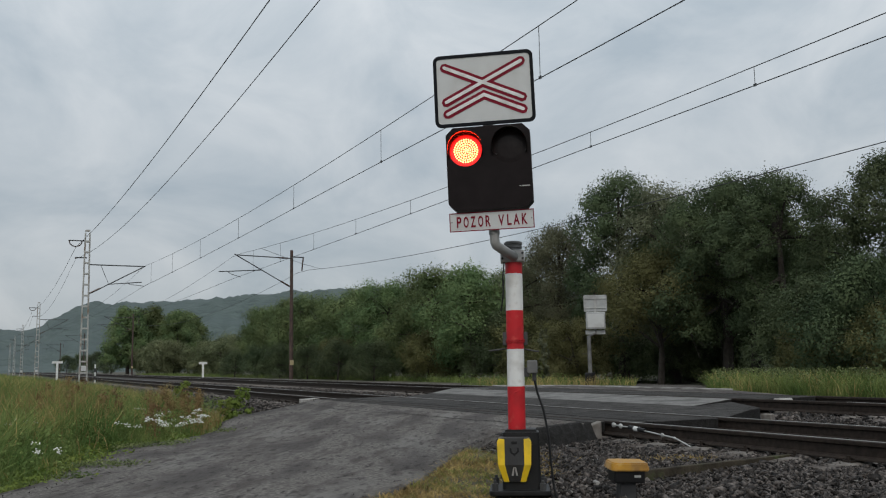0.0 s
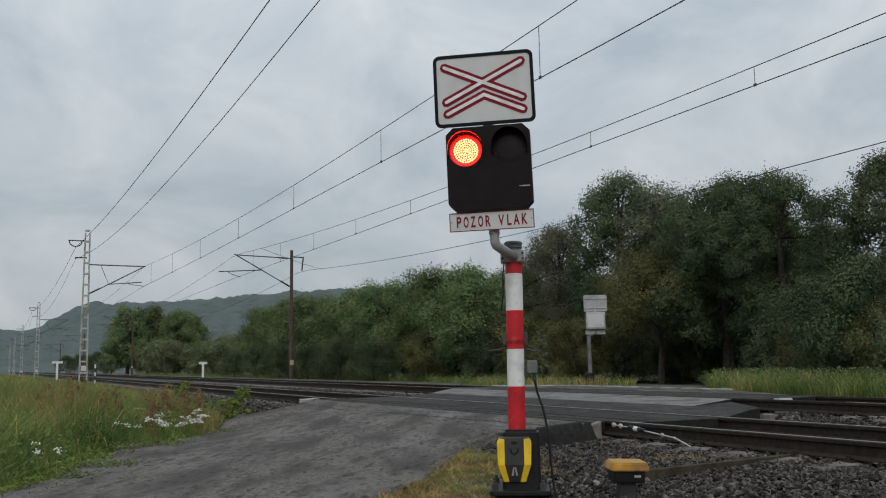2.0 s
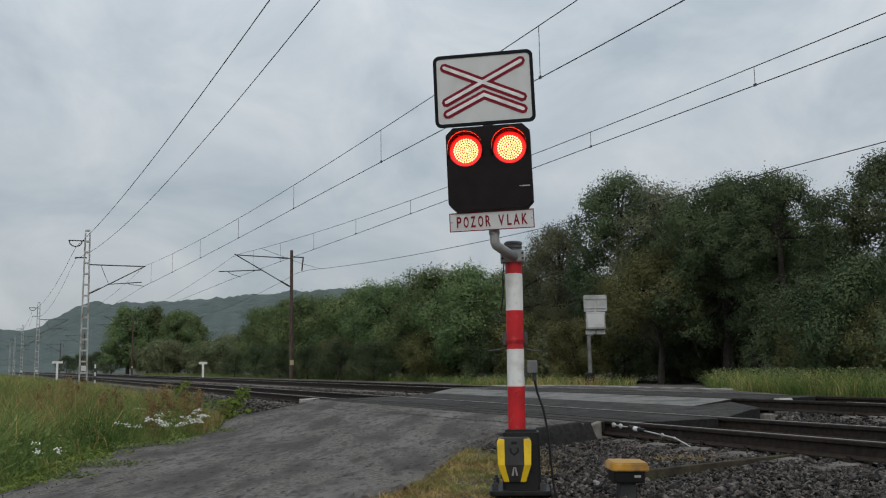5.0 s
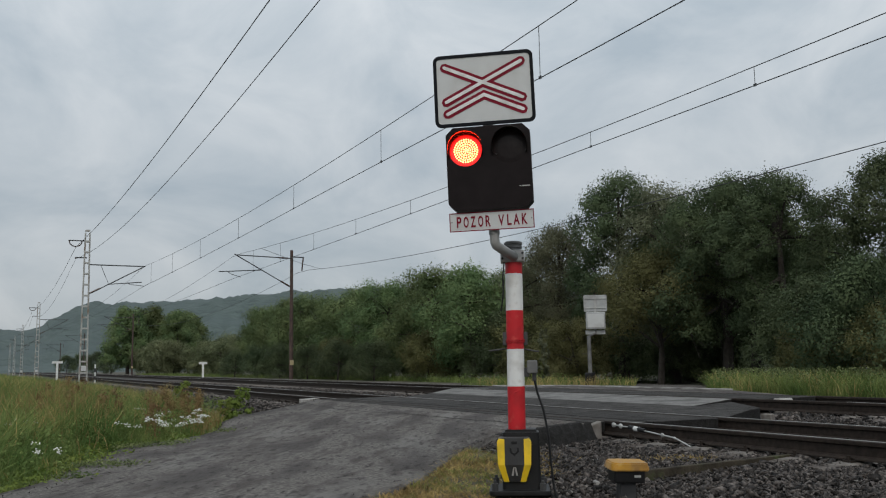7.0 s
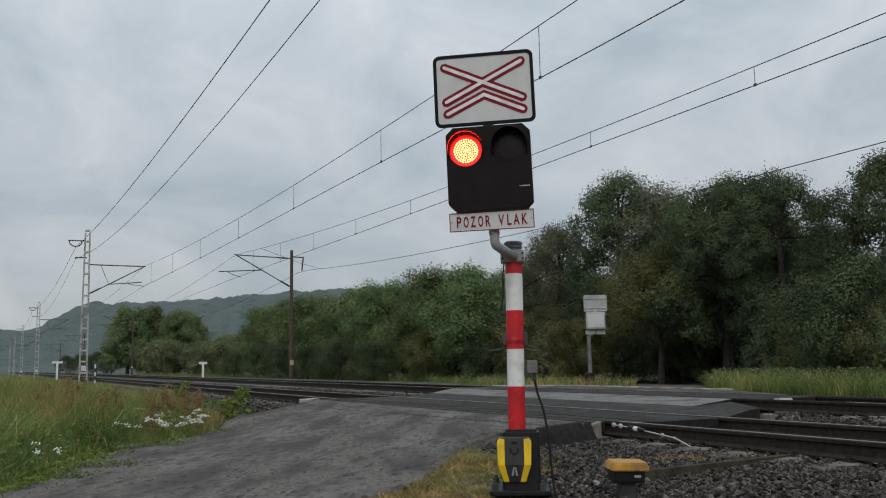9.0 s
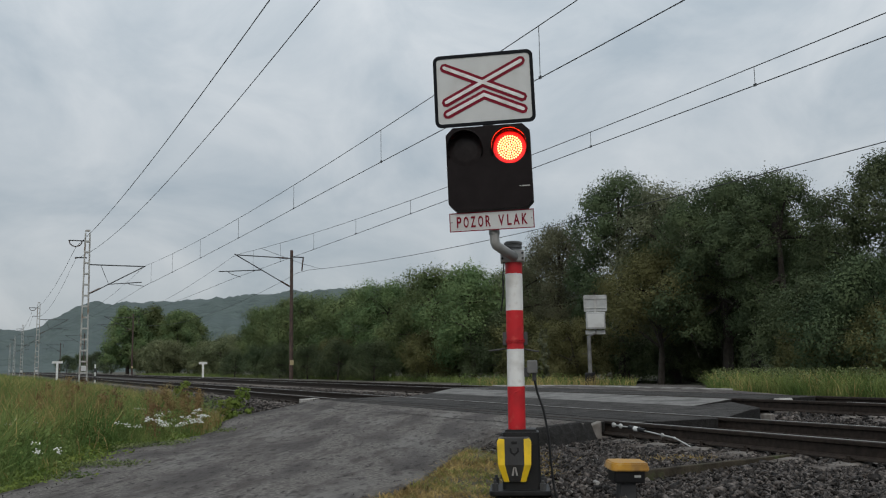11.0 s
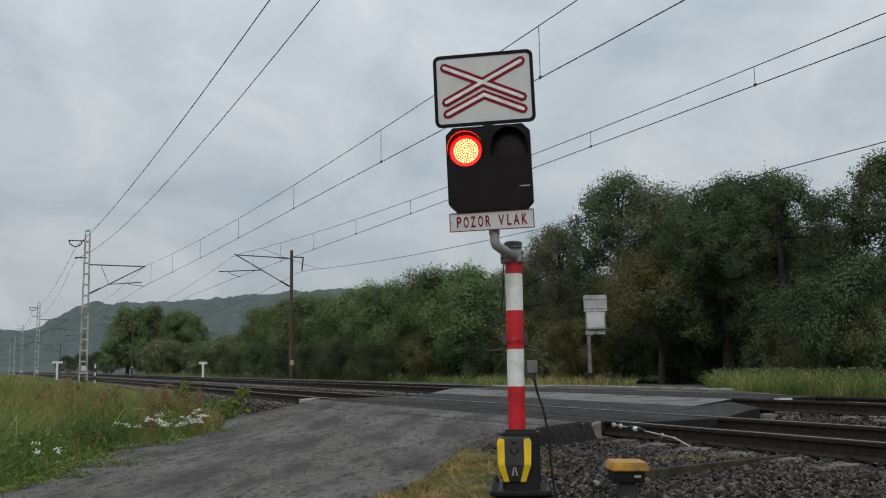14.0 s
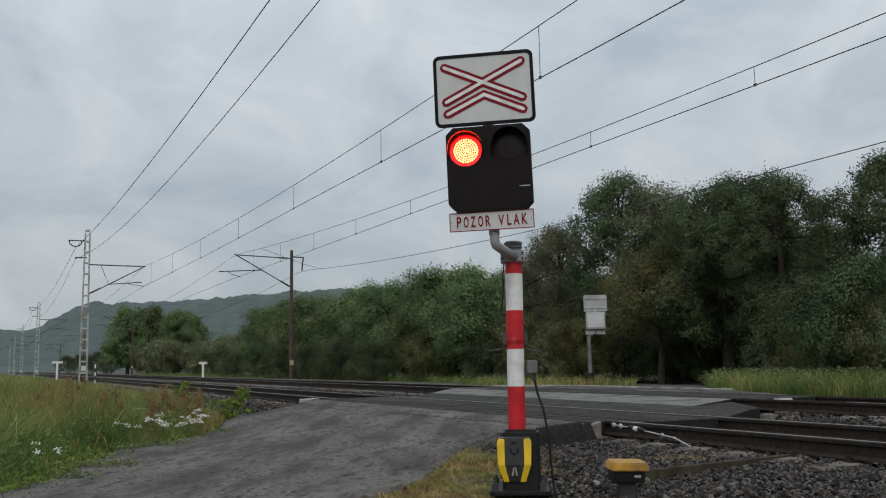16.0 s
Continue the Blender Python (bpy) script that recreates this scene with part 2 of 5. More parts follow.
def raw(name, verts, faces, material, smooth=False, normals=None):
    """A mesh from arrays: vertices (n, 3), faces (m, k) of one size k, and shading normals if given."""
    verts, faces = np.asarray(verts, np.float32), np.asarray(faces, np.int32)
    me = bpy.data.meshes.new(name)
    me.vertices.add(len(verts))
    me.vertices.foreach_set("co", verts.ravel())
    k = faces.shape[1]
    me.loops.add(faces.size)
    me.loops.foreach_set("vertex_index", faces.ravel())
    me.polygons.add(len(faces))
    me.polygons.foreach_set("loop_start", np.arange(0, faces.size, k, dtype=np.int32))
    me.polygons.foreach_set("loop_total", np.full(len(faces), k, np.int32))
    me.update(calc_edges=True)
    me.materials.append(material)
    if smooth:
        me.polygons.foreach_set("use_smooth", [True] * len(me.polygons))
    if normals is not None:
        me.normals_split_custom_set_from_vertices(normals.tolist())
    return me


def box(bm, lo, hi, bevel=0.0, at=None):
    lo, hi = Vector(lo), Vector(hi)
    m = Matrix.Translation((lo + hi) / 2) @ Matrix.Diagonal((*(hi - lo), 1))
    if at is not None:
        m = at @ m
    new_v = bmesh.ops.create_cube(bm, size=1, matrix=m)["verts"]
    if bevel:
        edges = list({e for v in new_v for e in v.link_edges})
        bmesh.ops.bevel(bm, geom=edges, offset=bevel, segments=2, affect="EDGES", profile=0.6)
    return bm


def boxed(lo, hi, bevel=0.0):
    return box(bmesh.new(), lo, hi, bevel)


def tube(bm, pts, r, seg=8, r_end=None, cap=True):
    """A round tube along points, tapering to r_end."""
    pts = [Vector(p) for p in pts]
    rings = []
    side = None
    for i, p in enumerate(pts):
        d = (pts[min(i + 1, len(pts) - 1)] - pts[max(i - 1, 0)]).normalized()
        ref = Vector((0, 0, 1)) if abs(d.z) < 0.95 else Vector((1, 0, 0))
        if side is None:
            side = d.cross(ref).normalized()
        side = (side - d * side.dot(d)).normalized()
        up = side.cross(d)
        rr = r if r_end is None else r + (r_end - r) * i / (len(pts) - 1)
        rings.append([bm.verts.new(p + rr * (math.cos(a) * side + math.sin(a) * up)) for a in (2 * math.pi * k / seg for k in range(seg))])
    for a, b in zip(rings, rings[1:]):
        for k in range(seg):
            bm.faces.new((a[k], a[(k + 1) % seg], b[(k + 1) % seg], b[k]))
    if cap:
        bm.faces.new(rings[0][::-1])
        bm.faces.new(rings[-1])
    return bm


def tubed(pts, r, seg=8, r_end=None):
    bm = tube(bmesh.new(), pts, r, seg, r_end)
    bmesh.ops.recalc_face_normals(bm, faces=bm.faces)
    return bm


def prism(outline, depth, axis=1, bevel=0.0):
    """A flat outline in (u, v), made thick along local y (axis 1) from 0 to depth, or along z (axis 2)."""
    bm = bmesh.new()
    vs = [bm.verts.new((u, 0, v) if axis == 1 else (u, v, 0)) for u, v in outline]
    f = bm.faces.new(vs)
    ext = bmesh.ops.extrude_face_region(bm, geom=[f])["geom"]
    bmesh.ops.translate(bm, verts=[g for g in ext if isinstance(g, bmesh.types.BMVert)], vec=(0, depth, 0) if axis == 1 else (0, 0, depth))
    bmesh.ops.recalc_face_normals(bm, faces=bm.faces)
    if bevel:
        bmesh.ops.bevel(bm, geom=list(bm.edges), offset=bevel, segments=1, affect="EDGES")
    return bm


def round_rect(x0, z0, x1, z1, r, n=5):
    out = []
    for cx, cz, a0 in ((x1 - r, z1 - r, 0), (x0 + r, z1 - r, 90), (x0 + r, z0 + r, 180), (x1 - r, z0 + r, 270)):
        out += [(cx + r * math.cos(radians(a0 + 90 * k / n)), cz + r * math.sin(radians(a0 + 90 * k / n))) for k in range(n + 1)]
    return out


def ringed(outer, inner, depth):
    """A frame between two outlines with as many points each, made thick along y."""
    bm = bmesh.new()
    n = len(outer)
    rows = [[bm.verts.new((u, y, v)) for u, v in ol] for ol, y in ((outer, 0), (inner, 0), (inner, depth), (outer, depth))]
    for a, b in ((0, 1), (1, 2), (2, 3), (3, 0)):
        for k in range(n):
            bm.faces.new((rows[a][k], rows[a][(k + 1) % n], rows[b][(k + 1) % n], rows[b][k]))
    bmesh.ops.recalc_face_normals(bm, faces=bm.faces)
    return bm


def lathe(profile, seg=20):
    """Turned round z: profile of (r, z)."""
    bm = bmesh.new()
    rings = [[bm.verts.new((r * math.cos(2 * math.pi * k / seg), r * math.sin(2 * math.pi * k / seg), z)) for k in range(seg)] for r, z in profile]
    for a, b in zip(rings, rings[1:]):
        for k in range(seg):
            bm.faces.new((a[k], a[(k + 1) % seg], b[(k + 1) % seg], b[k]))
    bm.faces.new(rings[0][::-1])
    bm.faces.new(rings[-1])
    return bm


def smooth(t):
    t = np.clip(t, 0, 1)
    return t * t * (3 - 2 * t)


# ---- ground ----
NEAR, FAR, FAR_UP = 7.757, 11.80, 0.103
# the road's edges: (x, y) from the crossing towards the camera and past it
ROAD_L = np.array([(6.63, 20.1), (6.4, 19.3), (5.3, 17.95), (4.3, 17.25), (3.78, 16.3), (3.12, 14.1), (2.36, 12.95), (1.8, 12.6), (1.42, 12.1), (1.16, 11.1), (0.93, 10.5), (0.62, 9.45), (0.12, 8.57), (-3.0, 3.5), (-9.0, -6.0)])
ROAD_R = np.array([(6.63, 9.36), (6.1, 9.26), (5.1, 9.18), (4.62, 8.74), (4.03, 8.02), (3.52, 7.38), (3.03, 6.80), (2.52, 6.40), (0.8, 3.4), (-4.0, -6.0)])


def road_z(x):
    return np.interp(x, [-9, 1.0, 3.5, 6.2, 6.9], [-0.34, -0.265, -0.215, -0.015, 0.0])


def ground_z(x, y):
    x, y = np.asarray(x, float), np.asarray(y, float)
    z = np.interp(x, [-30, 3.0, 4.6, 6.2, 12.9, 14.2, 16.5, 20, 60], [-0.36, -0.34, -0.31, -0.25, -0.20, -0.06, -0.04, -0.15, -0.6])
    z = z + 0.34 * smooth((y - 9) / 12) * smooth((3.6 - x) / 3.5)
    gap = x - np.interp(y, ROAD_R[::-1, 1], ROAD_R[::-1, 0])
    near = (gap > -0.6) & (gap < 2.2) & (x < 5.0) & (y < 9.2) & (y > -5)
    z = np.where(near, np.maximum(z, road_z(x) - 0.03 - 0.03 * smooth(gap / 0.8) - 0.05 * smooth((gap - 1.0) / 1.0) - 0.025 * (gap < 0)), z)
    far = np.hypot(x, y)
    return z - 0.3 * smooth((far - 150) / 300)


def graded(edges):
    out = []
    for a, b, n in edges:
        out += list(np.linspace(a, b, n, endpoint=False))
    return np.array(out + [edges[-1][1]])


gx = graded([(-3000, -100, 8), (-100, -10, 12), (-10, 20, 90), (20, 100, 20), (100, 3000, 10)])
gy = graded([(-3000, -60, 8), (-60, 0, 16), (0, 40, 90), (40, 200, 30), (200, 3000, 10)])
XX, YY = np.meshgrid(gx, gy)
ZZ = ground_z(XX, YY) + np.where(np.hypot(XX, YY) < 80, 0.025 * np.sin(XX * 2.3 + np.sin(YY * 1.7)) * np.cos(YY * 1.9), 0) * (XX < 5.5)
nx, ny = len(gx), len(gy)
idx = np.arange(nx * ny).reshape(ny, nx)
quads = np.stack([idx[:-1, :-1], idx[:-1, 1:], idx[1:, 1:], idx[1:, :-1]], -1).reshape(-1, 4)
ground = new("ground", raw("ground", np.stack([XX, YY, ZZ], -1).reshape(-1, 3), quads, M_SOIL, True))
tagged(ground, "grassy soil with low weeds beside the railway", "ground", kind="structure")


def strip(name, left, right, zf, across, steps, material, thick=0.16, wobble=0.0, seed=3):
    """A paved strip between two edge lines, with a skirt down to the soil."""
    rng = np.random.default_rng(seed)
    t = np.linspace(0, 1, steps)

    def along(line):
        d = np.r_[0, np.cumsum(np.hypot(*np.diff(line, axis=0).T))]
        return np.stack([np.interp(t * d[-1], d, line[:, k]) for k in (0, 1)], -1)
    a, b = along(left), along(right)
    for e in (a, b):
        e[2:] += rng.normal(0, wobble, (steps - 2, 2))
    w = np.linspace(0, 1, across)
    grid = a[:, None] * (1 - w)[None, :, None] + b[:, None] * w[None, :, None]
    z = zf(grid[..., 0])
    v = np.concatenate([grid, z[..., None]], -1)
    low = v[:, [0, -1]].copy()
    low[..., 2] -= thick
    v = np.concatenate([low[:, :1], v, low[:, 1:]], 1)
    i = np.arange(steps * (across + 2)).reshape(steps, across + 2)
    f = np.stack([i[:-1, :-1], i[1:, :-1], i[1:, 1:], i[:-1, 1:]], -1).reshape(-1, 4)
    return new(name, raw(name, v.reshape(-1, 3), f, material))


road = tagged(strip("road", ROAD_L, ROAD_R, road_z, 14, 120, M_ROAD, wobble=0.02), "worn grey asphalt lane climbing to the crossing", "road", kind="structure")
road_far = strip("road", np.array([(14.0, 20.4), (18, 23.6), (21, 27.0)]), np.array([(14.0, 15.2), (18, 19.6), (21, 23.2)]),
                 lambda x: np.interp(x, [14, 18, 40], [0.06, -0.06, -0.6]) + 0.03, 6, 30, M_ROAD, wobble=0.03, seed=5)
tagged(road_far, "grey asphalt lane leading into dark trees", "road", kind="structure")

bed = bmesh.new()
for y0, y1 in ((-60, 60), (60, 420)):
    prof = [(5.0, -0.42), (6.2, -0.275), (6.9, -0.26), (7.1, -0.225), (9.5, -0.225), (10.0, -0.14), (13.2, -0.13), (14.3, -0.4)]
    a = [bed.verts.new((x, y0, z)) for x, z in prof]
    b = [bed.verts.new((x, y1, z)) for x, z in prof]
    for k in range(len(prof) - 1):
        bed.faces.new((a[k], a[k + 1], b[k + 1], b[k]))
ballast_bed = tagged(new("ballast_bed", finish(bed, "ballast_bed", M_BED)), "dark crushed stone bed under the two tracks", "ballast", kind="structure")


# ---- railway tracks ----
def rail_mesh(y0, y1):
    half = [(0.075, -0.172), (0.075, -0.162), (0.03, -0.148), (0.009, -0.135), (0.009, -0.052), (0.034, -0.040), (0.036, -0.012), (0.028, -0.003)]
    prof = half + [(-x, z) for x, z in half[::-1]]
    bm = bmesh.new()
    a = [bm.verts.new((x, y0, z)) for x, z in prof]
    b = [bm.verts.new((x, y1, z)) for x, z in prof]
    n = len(prof)
    for k in range(n):
        bm.faces.new((a[k], b[k], b[(k + 1) % n], a[(k + 1) % n]))
    bm.faces.new(a[::-1])
    bm.faces.new(b)
    bmesh.ops.recalc_face_normals(bm, faces=bm.faces)
    return finish(bm, "rail", M_RAIL)


def railhead_mesh(y0, y1):
    return finish(boxed((-0.020, y0, -0.006), (0.020, y1, 0.0), 0.002), "running_surface", M_RAILTOP)


def sleeper_mesh():
    bm = bmesh.new()
    prof = [(-1.3, -0.02, 0.115), (-0.95, 0.0, 0.12), (-0.5, 0.0, 0.12), (-0.2, -0.03, 0.10), (0.2, -0.03, 0.10), (0.5, 0.0, 0.12), (0.95, 0.0, 0.12), (1.3, -0.02, 0.115)]
    rows = []
    for x, z, w in prof:
        rows.append([bm.verts.new(c) for c in ((x, -w - 0.02, -0.2), (x, -w, z - 0.02), (x, -w + 0.03, z), (x, w - 0.03, z), (x, w, z - 0.02), (x, w + 0.02, -0.2))])
    for a, b in zip(rows, rows[1:]):
        for k in range(5):
            bm.faces.new((a[k], a[k + 1], b[k + 1], b[k]))
    bm.faces.new(rows[0])
    bm.faces.new(rows[-1][::-1])
    bmesh.ops.recalc_face_normals(bm, faces=bm.faces)
    return finish(bm, "sleeper", M_SLEEPER)


def clip_mesh():
    bm = bmesh.new()
    box(bm, (-0.13, -0.05, 0), (0.13, 0.05, 0.016), 0.004)
    for s in (-1, 1):
        tube(bm, [(s * 0.105, 0, 0), (s * 0.105, 0, 0.06)], 0.018, 6)
        box(bm, (s * 0.055 - 0.02, -0.03, 0.014), (s * 0.055 + 0.04 * s + 0.02, 0.03, 0.035), 0.004)
    return finish(bm, "rail_clip", M_RAIL)


RAIL, SLEEPER, CLIP = rail_mesh(-60, 420), sleeper_mesh(), clip_mesh()
HEADS = (railhead_mesh(-60, 9.2), railhead_mesh(19.6, 420))
CROSSING_HEAD = railhead_mesh(9.2, 19.6)
for xc, up, first in ((NEAR, 0.0, 0.20), (FAR, FAR_UP, 0.35)):
    track = thing("railway_track", pose(xc, 0, up), "straight track of rusty rails with bright tops on concrete sleepers", "railway track", "the two parallel tracks", "structure")
    for dx in (-0.75, 0.75):
        r = new("rail", RAIL)
        r.parent, r.location = track, (dx, 0, 0)
        for me in HEADS + ((CROSSING_HEAD,) if xc == NEAR and dx > 0 else ()):
            h = tagged(new("running_surface", me), "bright worn steel running surface")
            h.parent, h.location = r, (0, 0, 0.002)
    for k in range(-6, 100):
        y = first + 0.62 * k
        if 9.5 < y < 19.3:
            continue
        s = new("sleeper", SLEEPER)
        s.parent, s.location, s.rotation_euler = track, (random.gauss(0, 0.008), y, -0.186 - random.random() * 0.006), (0, 0, random.gauss(0, 0.004))
        if k < 40:
            for dx in (-0.75, 0.75):
                c = new("rail_clip", CLIP)
                c.parent, c.location = s, (dx, 0, 0.0)


# ---- level crossing surface ----
def slab(outline, z0, z1, x0, x1, thick=0.2, bevel=0.008):
    """A paved panel; its top goes from z0 at x0 to z1 at x1."""
    bm = prism(outline, -thick, axis=2, bevel=bevel)
    for v in bm.verts:
        v.co.z += z0 + (z1 - z0) * min(1, max(0, (v.co.x - x0) / (x1 - x0)))
    return bm


def paved(name, bm, material, parent, label=""):
    """A crossing slab whose upright side faces are black."""
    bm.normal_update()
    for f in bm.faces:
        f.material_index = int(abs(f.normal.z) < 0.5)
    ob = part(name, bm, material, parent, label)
    ob.data.materials.append(M_ROUGH_BLACK)
    return ob


def tar_edge():
    """The broken black edge of the lane where it meets the ballast."""
    rng = np.random.default_rng(8)
    d = np.r_[0, np.cumsum(np.hypot(*np.diff(ROAD_R[:5], axis=0).T))]
    t = np.linspace(0, d[-1] * 0.44, 36)
    e = np.stack([np.interp(t, d, ROAD_R[:5, k]) for k in (0, 1)], -1)
    tan = np.gradient(e, axis=0)
    out = np.stack([-tan[:, 1], tan[:, 0]], -1)
    out /= np.linalg.norm(out, axis=1)[:, None]
    out *= np.where(out[:, 1:] > 0, -1, 1)
    rows = []
    for k, (o, drop) in enumerate(((-0.12, -0.004), (0.02, -0.012), (0.10, 0.10), (0.22, 0.30))):
        q = e + out * (o + rng.normal(0, 0.018, len(e)))[:, None]
        rows.append(np.c_[q, road_z(e[:, 0]) - drop - (0 if k < 1 else rng.uniform(0, 0.015, len(e)))])
    v = np.stack(rows, 1)
    i = np.arange(len(e) * 4).reshape(-1, 4)
    f = np.stack([i[:-1, :-1], i[:-1, 1:], i[1:, 1:], i[1:, :-1]], -1).reshape(-1, 4)
    ob = new("tarred_edge", raw("tarred_edge", v.reshape(-1, 3), f, M_ROUGH_BLACK))
    return tagged(ob, "black broken tar edge of the lane by the gravel", "road edge", kind="structure")


tar_edge()


def crack(points, seed, wide=0.012):
    """A dark open crack across the asphalt."""
    rng = np.random.default_rng(seed)
    pts = np.array(points, float)
    t = np.linspace(0, len(pts) - 1, 60)
    c = np.stack([np.interp(t, np.arange(len(pts)), pts[:, k]) for k in (0, 1)], -1) + np.cumsum(rng.normal(0, 0.018, (60, 2)), 0)
    n = np.gradient(c, axis=0)
    n = np.stack([-n[:, 1], n[:, 0]], -1) / np.linalg.norm(n, axis=1)[:, None]
    w = wide * rng.uniform(0.4, 1.5, 60)[:, None]
    z = road_z(c[:, 0]) + 0.004
    v = np.stack([np.c_[c - n * w, z], np.c_[c + n * w, z]], 1).reshape(-1, 3)
    i = np.arange(59)[:, None] * 2
    ob = new("road_crack", raw("road_crack", v, np.concatenate([i, i + 1, i + 3, i + 2], 1), M_ROUGH_BLACK))
    tagged(ob, "open dark crack in the worn asphalt", "road crack", kind="structure")


crack([(5.9, 18.6), (5.7, 15.5), (5.9, 13.2), (6.0, 11.0), (6.1, 9.6)], 1, 0.011)
crossing = thing("crossing_surface", pose(0, 0, 0), "dark panels and pale asphalt laid between and beside the rails", "level crossing", kind="structure")
ends = np.linspace(9.0, 19.75, 6)
for a, b in zip(ends, ends[1:]):
    for x0, x1 in ((6.73, 6.94), (7.09, 7.27), (7.37, 8.42)):
        a0 = max(a, 9.42) if x0 < 7 else a
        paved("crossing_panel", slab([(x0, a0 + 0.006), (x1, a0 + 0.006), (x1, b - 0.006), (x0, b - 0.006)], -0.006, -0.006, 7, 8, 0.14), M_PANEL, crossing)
ends = np.linspace(11.0, 21.9, 6)
for a, b in zip(ends, ends[1:]):
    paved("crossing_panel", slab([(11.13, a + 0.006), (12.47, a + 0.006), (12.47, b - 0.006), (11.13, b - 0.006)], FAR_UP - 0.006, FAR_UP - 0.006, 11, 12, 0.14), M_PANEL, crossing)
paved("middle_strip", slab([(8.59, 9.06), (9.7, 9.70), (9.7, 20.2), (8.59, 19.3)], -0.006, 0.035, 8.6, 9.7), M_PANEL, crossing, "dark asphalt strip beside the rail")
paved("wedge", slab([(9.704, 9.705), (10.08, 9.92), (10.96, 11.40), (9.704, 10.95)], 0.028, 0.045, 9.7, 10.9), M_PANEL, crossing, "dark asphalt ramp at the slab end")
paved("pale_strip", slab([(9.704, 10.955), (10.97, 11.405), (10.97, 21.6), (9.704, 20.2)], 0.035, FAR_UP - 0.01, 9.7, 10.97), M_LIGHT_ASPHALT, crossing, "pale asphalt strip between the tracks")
part("far_apron", slab([(12.63, 11.6), (14.05, 14.6), (14.05, 20.6), (12.63, 22.2)], FAR_UP - 0.01, 0.09, 12.6, 14.0), M_ROAD, crossing, "grey asphalt apron behind the tracks")
part("kerb", slab([(12.60, 22.3), (14.06, 20.7), (14.2, 20.8), (12.75, 22.5)], 0.12, 0.11, 12.6, 14.2, bevel=0.01), M_CONC, crossing)
for y0 in np.arange(14.7, 20.5, 1.0):
    part("kerb", slab([(14.06, y0), (14.2, y0), (14.2, y0 + 0.985), (14.06, y0 + 0.985)], 0.115, 0.115, 14, 15, bevel=0.01), M_CONC, crossing)
part("edge_block", slab([(6.60, 9.30), (6.84, 9.36), (6.86, 9.46), (6.62, 9.42)], -0.05, 0.005, 6.6, 6.85, 0.25, 0.012), M_SLEEPER, crossing, "pale broken concrete end block")
part("edge_block", slab([(6.35, 19.85), (6.8, 20.1), (6.75, 20.3), (6.3, 20.1)], 0.0, 0.01, 6.5, 6.85, 0.3, 0.015), M_CONC, crossing, "pale broken concrete end block")
part("edge_block", slab([(11.33, 10.84), (11.58, 10.68), (11.74, 10.84), (11.43, 10.95)], 0.10, 0.10, 11, 12, 0.3, 0.02), M_CONC, crossing, "pale broken concrete end block")
part("edge_block", slab([(9.72, 9.38), (9.86, 9.44), (9.86, 9.6), (9.72, 9.56)], -0.03, -0.03, 9, 10, 0.3, 0.006), M_SLEEPER, crossing, "pale broken concrete end block")


# ---- the flashing crossing signal ----
BASE = Vector((3.585, 5.98, -0.225))
signal = thing("crossing_signal", Matrix.Translation(BASE), "red and white crossing signal with flashing red lamps and warning boards", "crossing signal")
TURN = Matrix.Rotation(radians(-31), 4, "Z")     # the post's fittings face the lane
HEAD_AT = pose(*(Vector((3.3147, 5.8014, 2.1907)) - BASE), 0, -1.5, -34)


# foot: bolted plate, black plinth and the striped cover
FOOT = TURN
part("base_plate", prism([(u, v) for u, v in round_rect(-0.215, -0.19, 0.235, 0.27, 0.05)], 0.035, axis=2, bevel=0.006), M_BLACK, signal, at=FOOT @ pose(0, 0, 0.0))
part("plinth_riser", prism([(u, v) for u, v in round_rect(-0.17, -0.15, 0.18, 0.17, 0.05)], 0.05, axis=2, bevel=0.006), M_BLACK, signal, at=FOOT @ pose(0, 0, -0.055))
for u, v in ((-0.17, -0.14), (0.18, -0.14), (0.195, 0.22), (-0.17, 0.22)):
    b = bmesh.new()
    tube(b, [(u, v, 0.035), (u, v, 0.105)], 0.012, 8)
    tube(b, [(u, v, 0.035), (u, v, 0.085)], 0.026, 6)
    part("anchor_bolt", b, M_CHAR, signal, at=FOOT)
plinth = prism(round_rect(-0.118, -0.10, 0.172, 0.17, 0.035), 0.44, axis=2)
for v in plinth.verts:
    if v.co.z > 0.3:
        v.co.x, v.co.y = 0.012 + (v.co.x - 0.012) * 0.95, v.co.y * 0.93
bmesh.ops.bevel(plinth, geom=[e for e in plinth.edges if all(v.co.z > 0.3 for v in e.verts)], offset=0.022, segments=3, affect="EDGES")
part("plinth", plinth, M_BLACK, signal, "black plastic plinth sleeve", at=FOOT @ pose(0, 0, 0.03))
outline = [(-0.078, 0.092), (0.078, 0.092), (0.126, 0.222), (0.131, 0.405), (0.117, 0.42), (-0.117, 0.42), (-0.131, 0.405), (-0.126, 0.222)]
cov = prism([(u * 0.94, v) for u, v in outline], 0.11, axis=1, bevel=0.006)
bmesh.ops.bisect_plane(cov, geom=list(cov.verts) + list(cov.edges) + list(cov.faces), plane_co=(0, 0, 0.2215), plane_no=(0, 0, 1))
for v in cov.verts:
    # the cover's lower half leans back to the post
    if v.co.y < 0.02 and v.co.z < 0.22:
        v.co.y += 0.045 * (0.222 - v.co.z) / 0.13
cover_ob = part("foot_cover", cov, M_CHAR, signal, "charcoal plastic cover with yellow stripes", at=FOOT @ pose(-0.024, -0.17, 0))
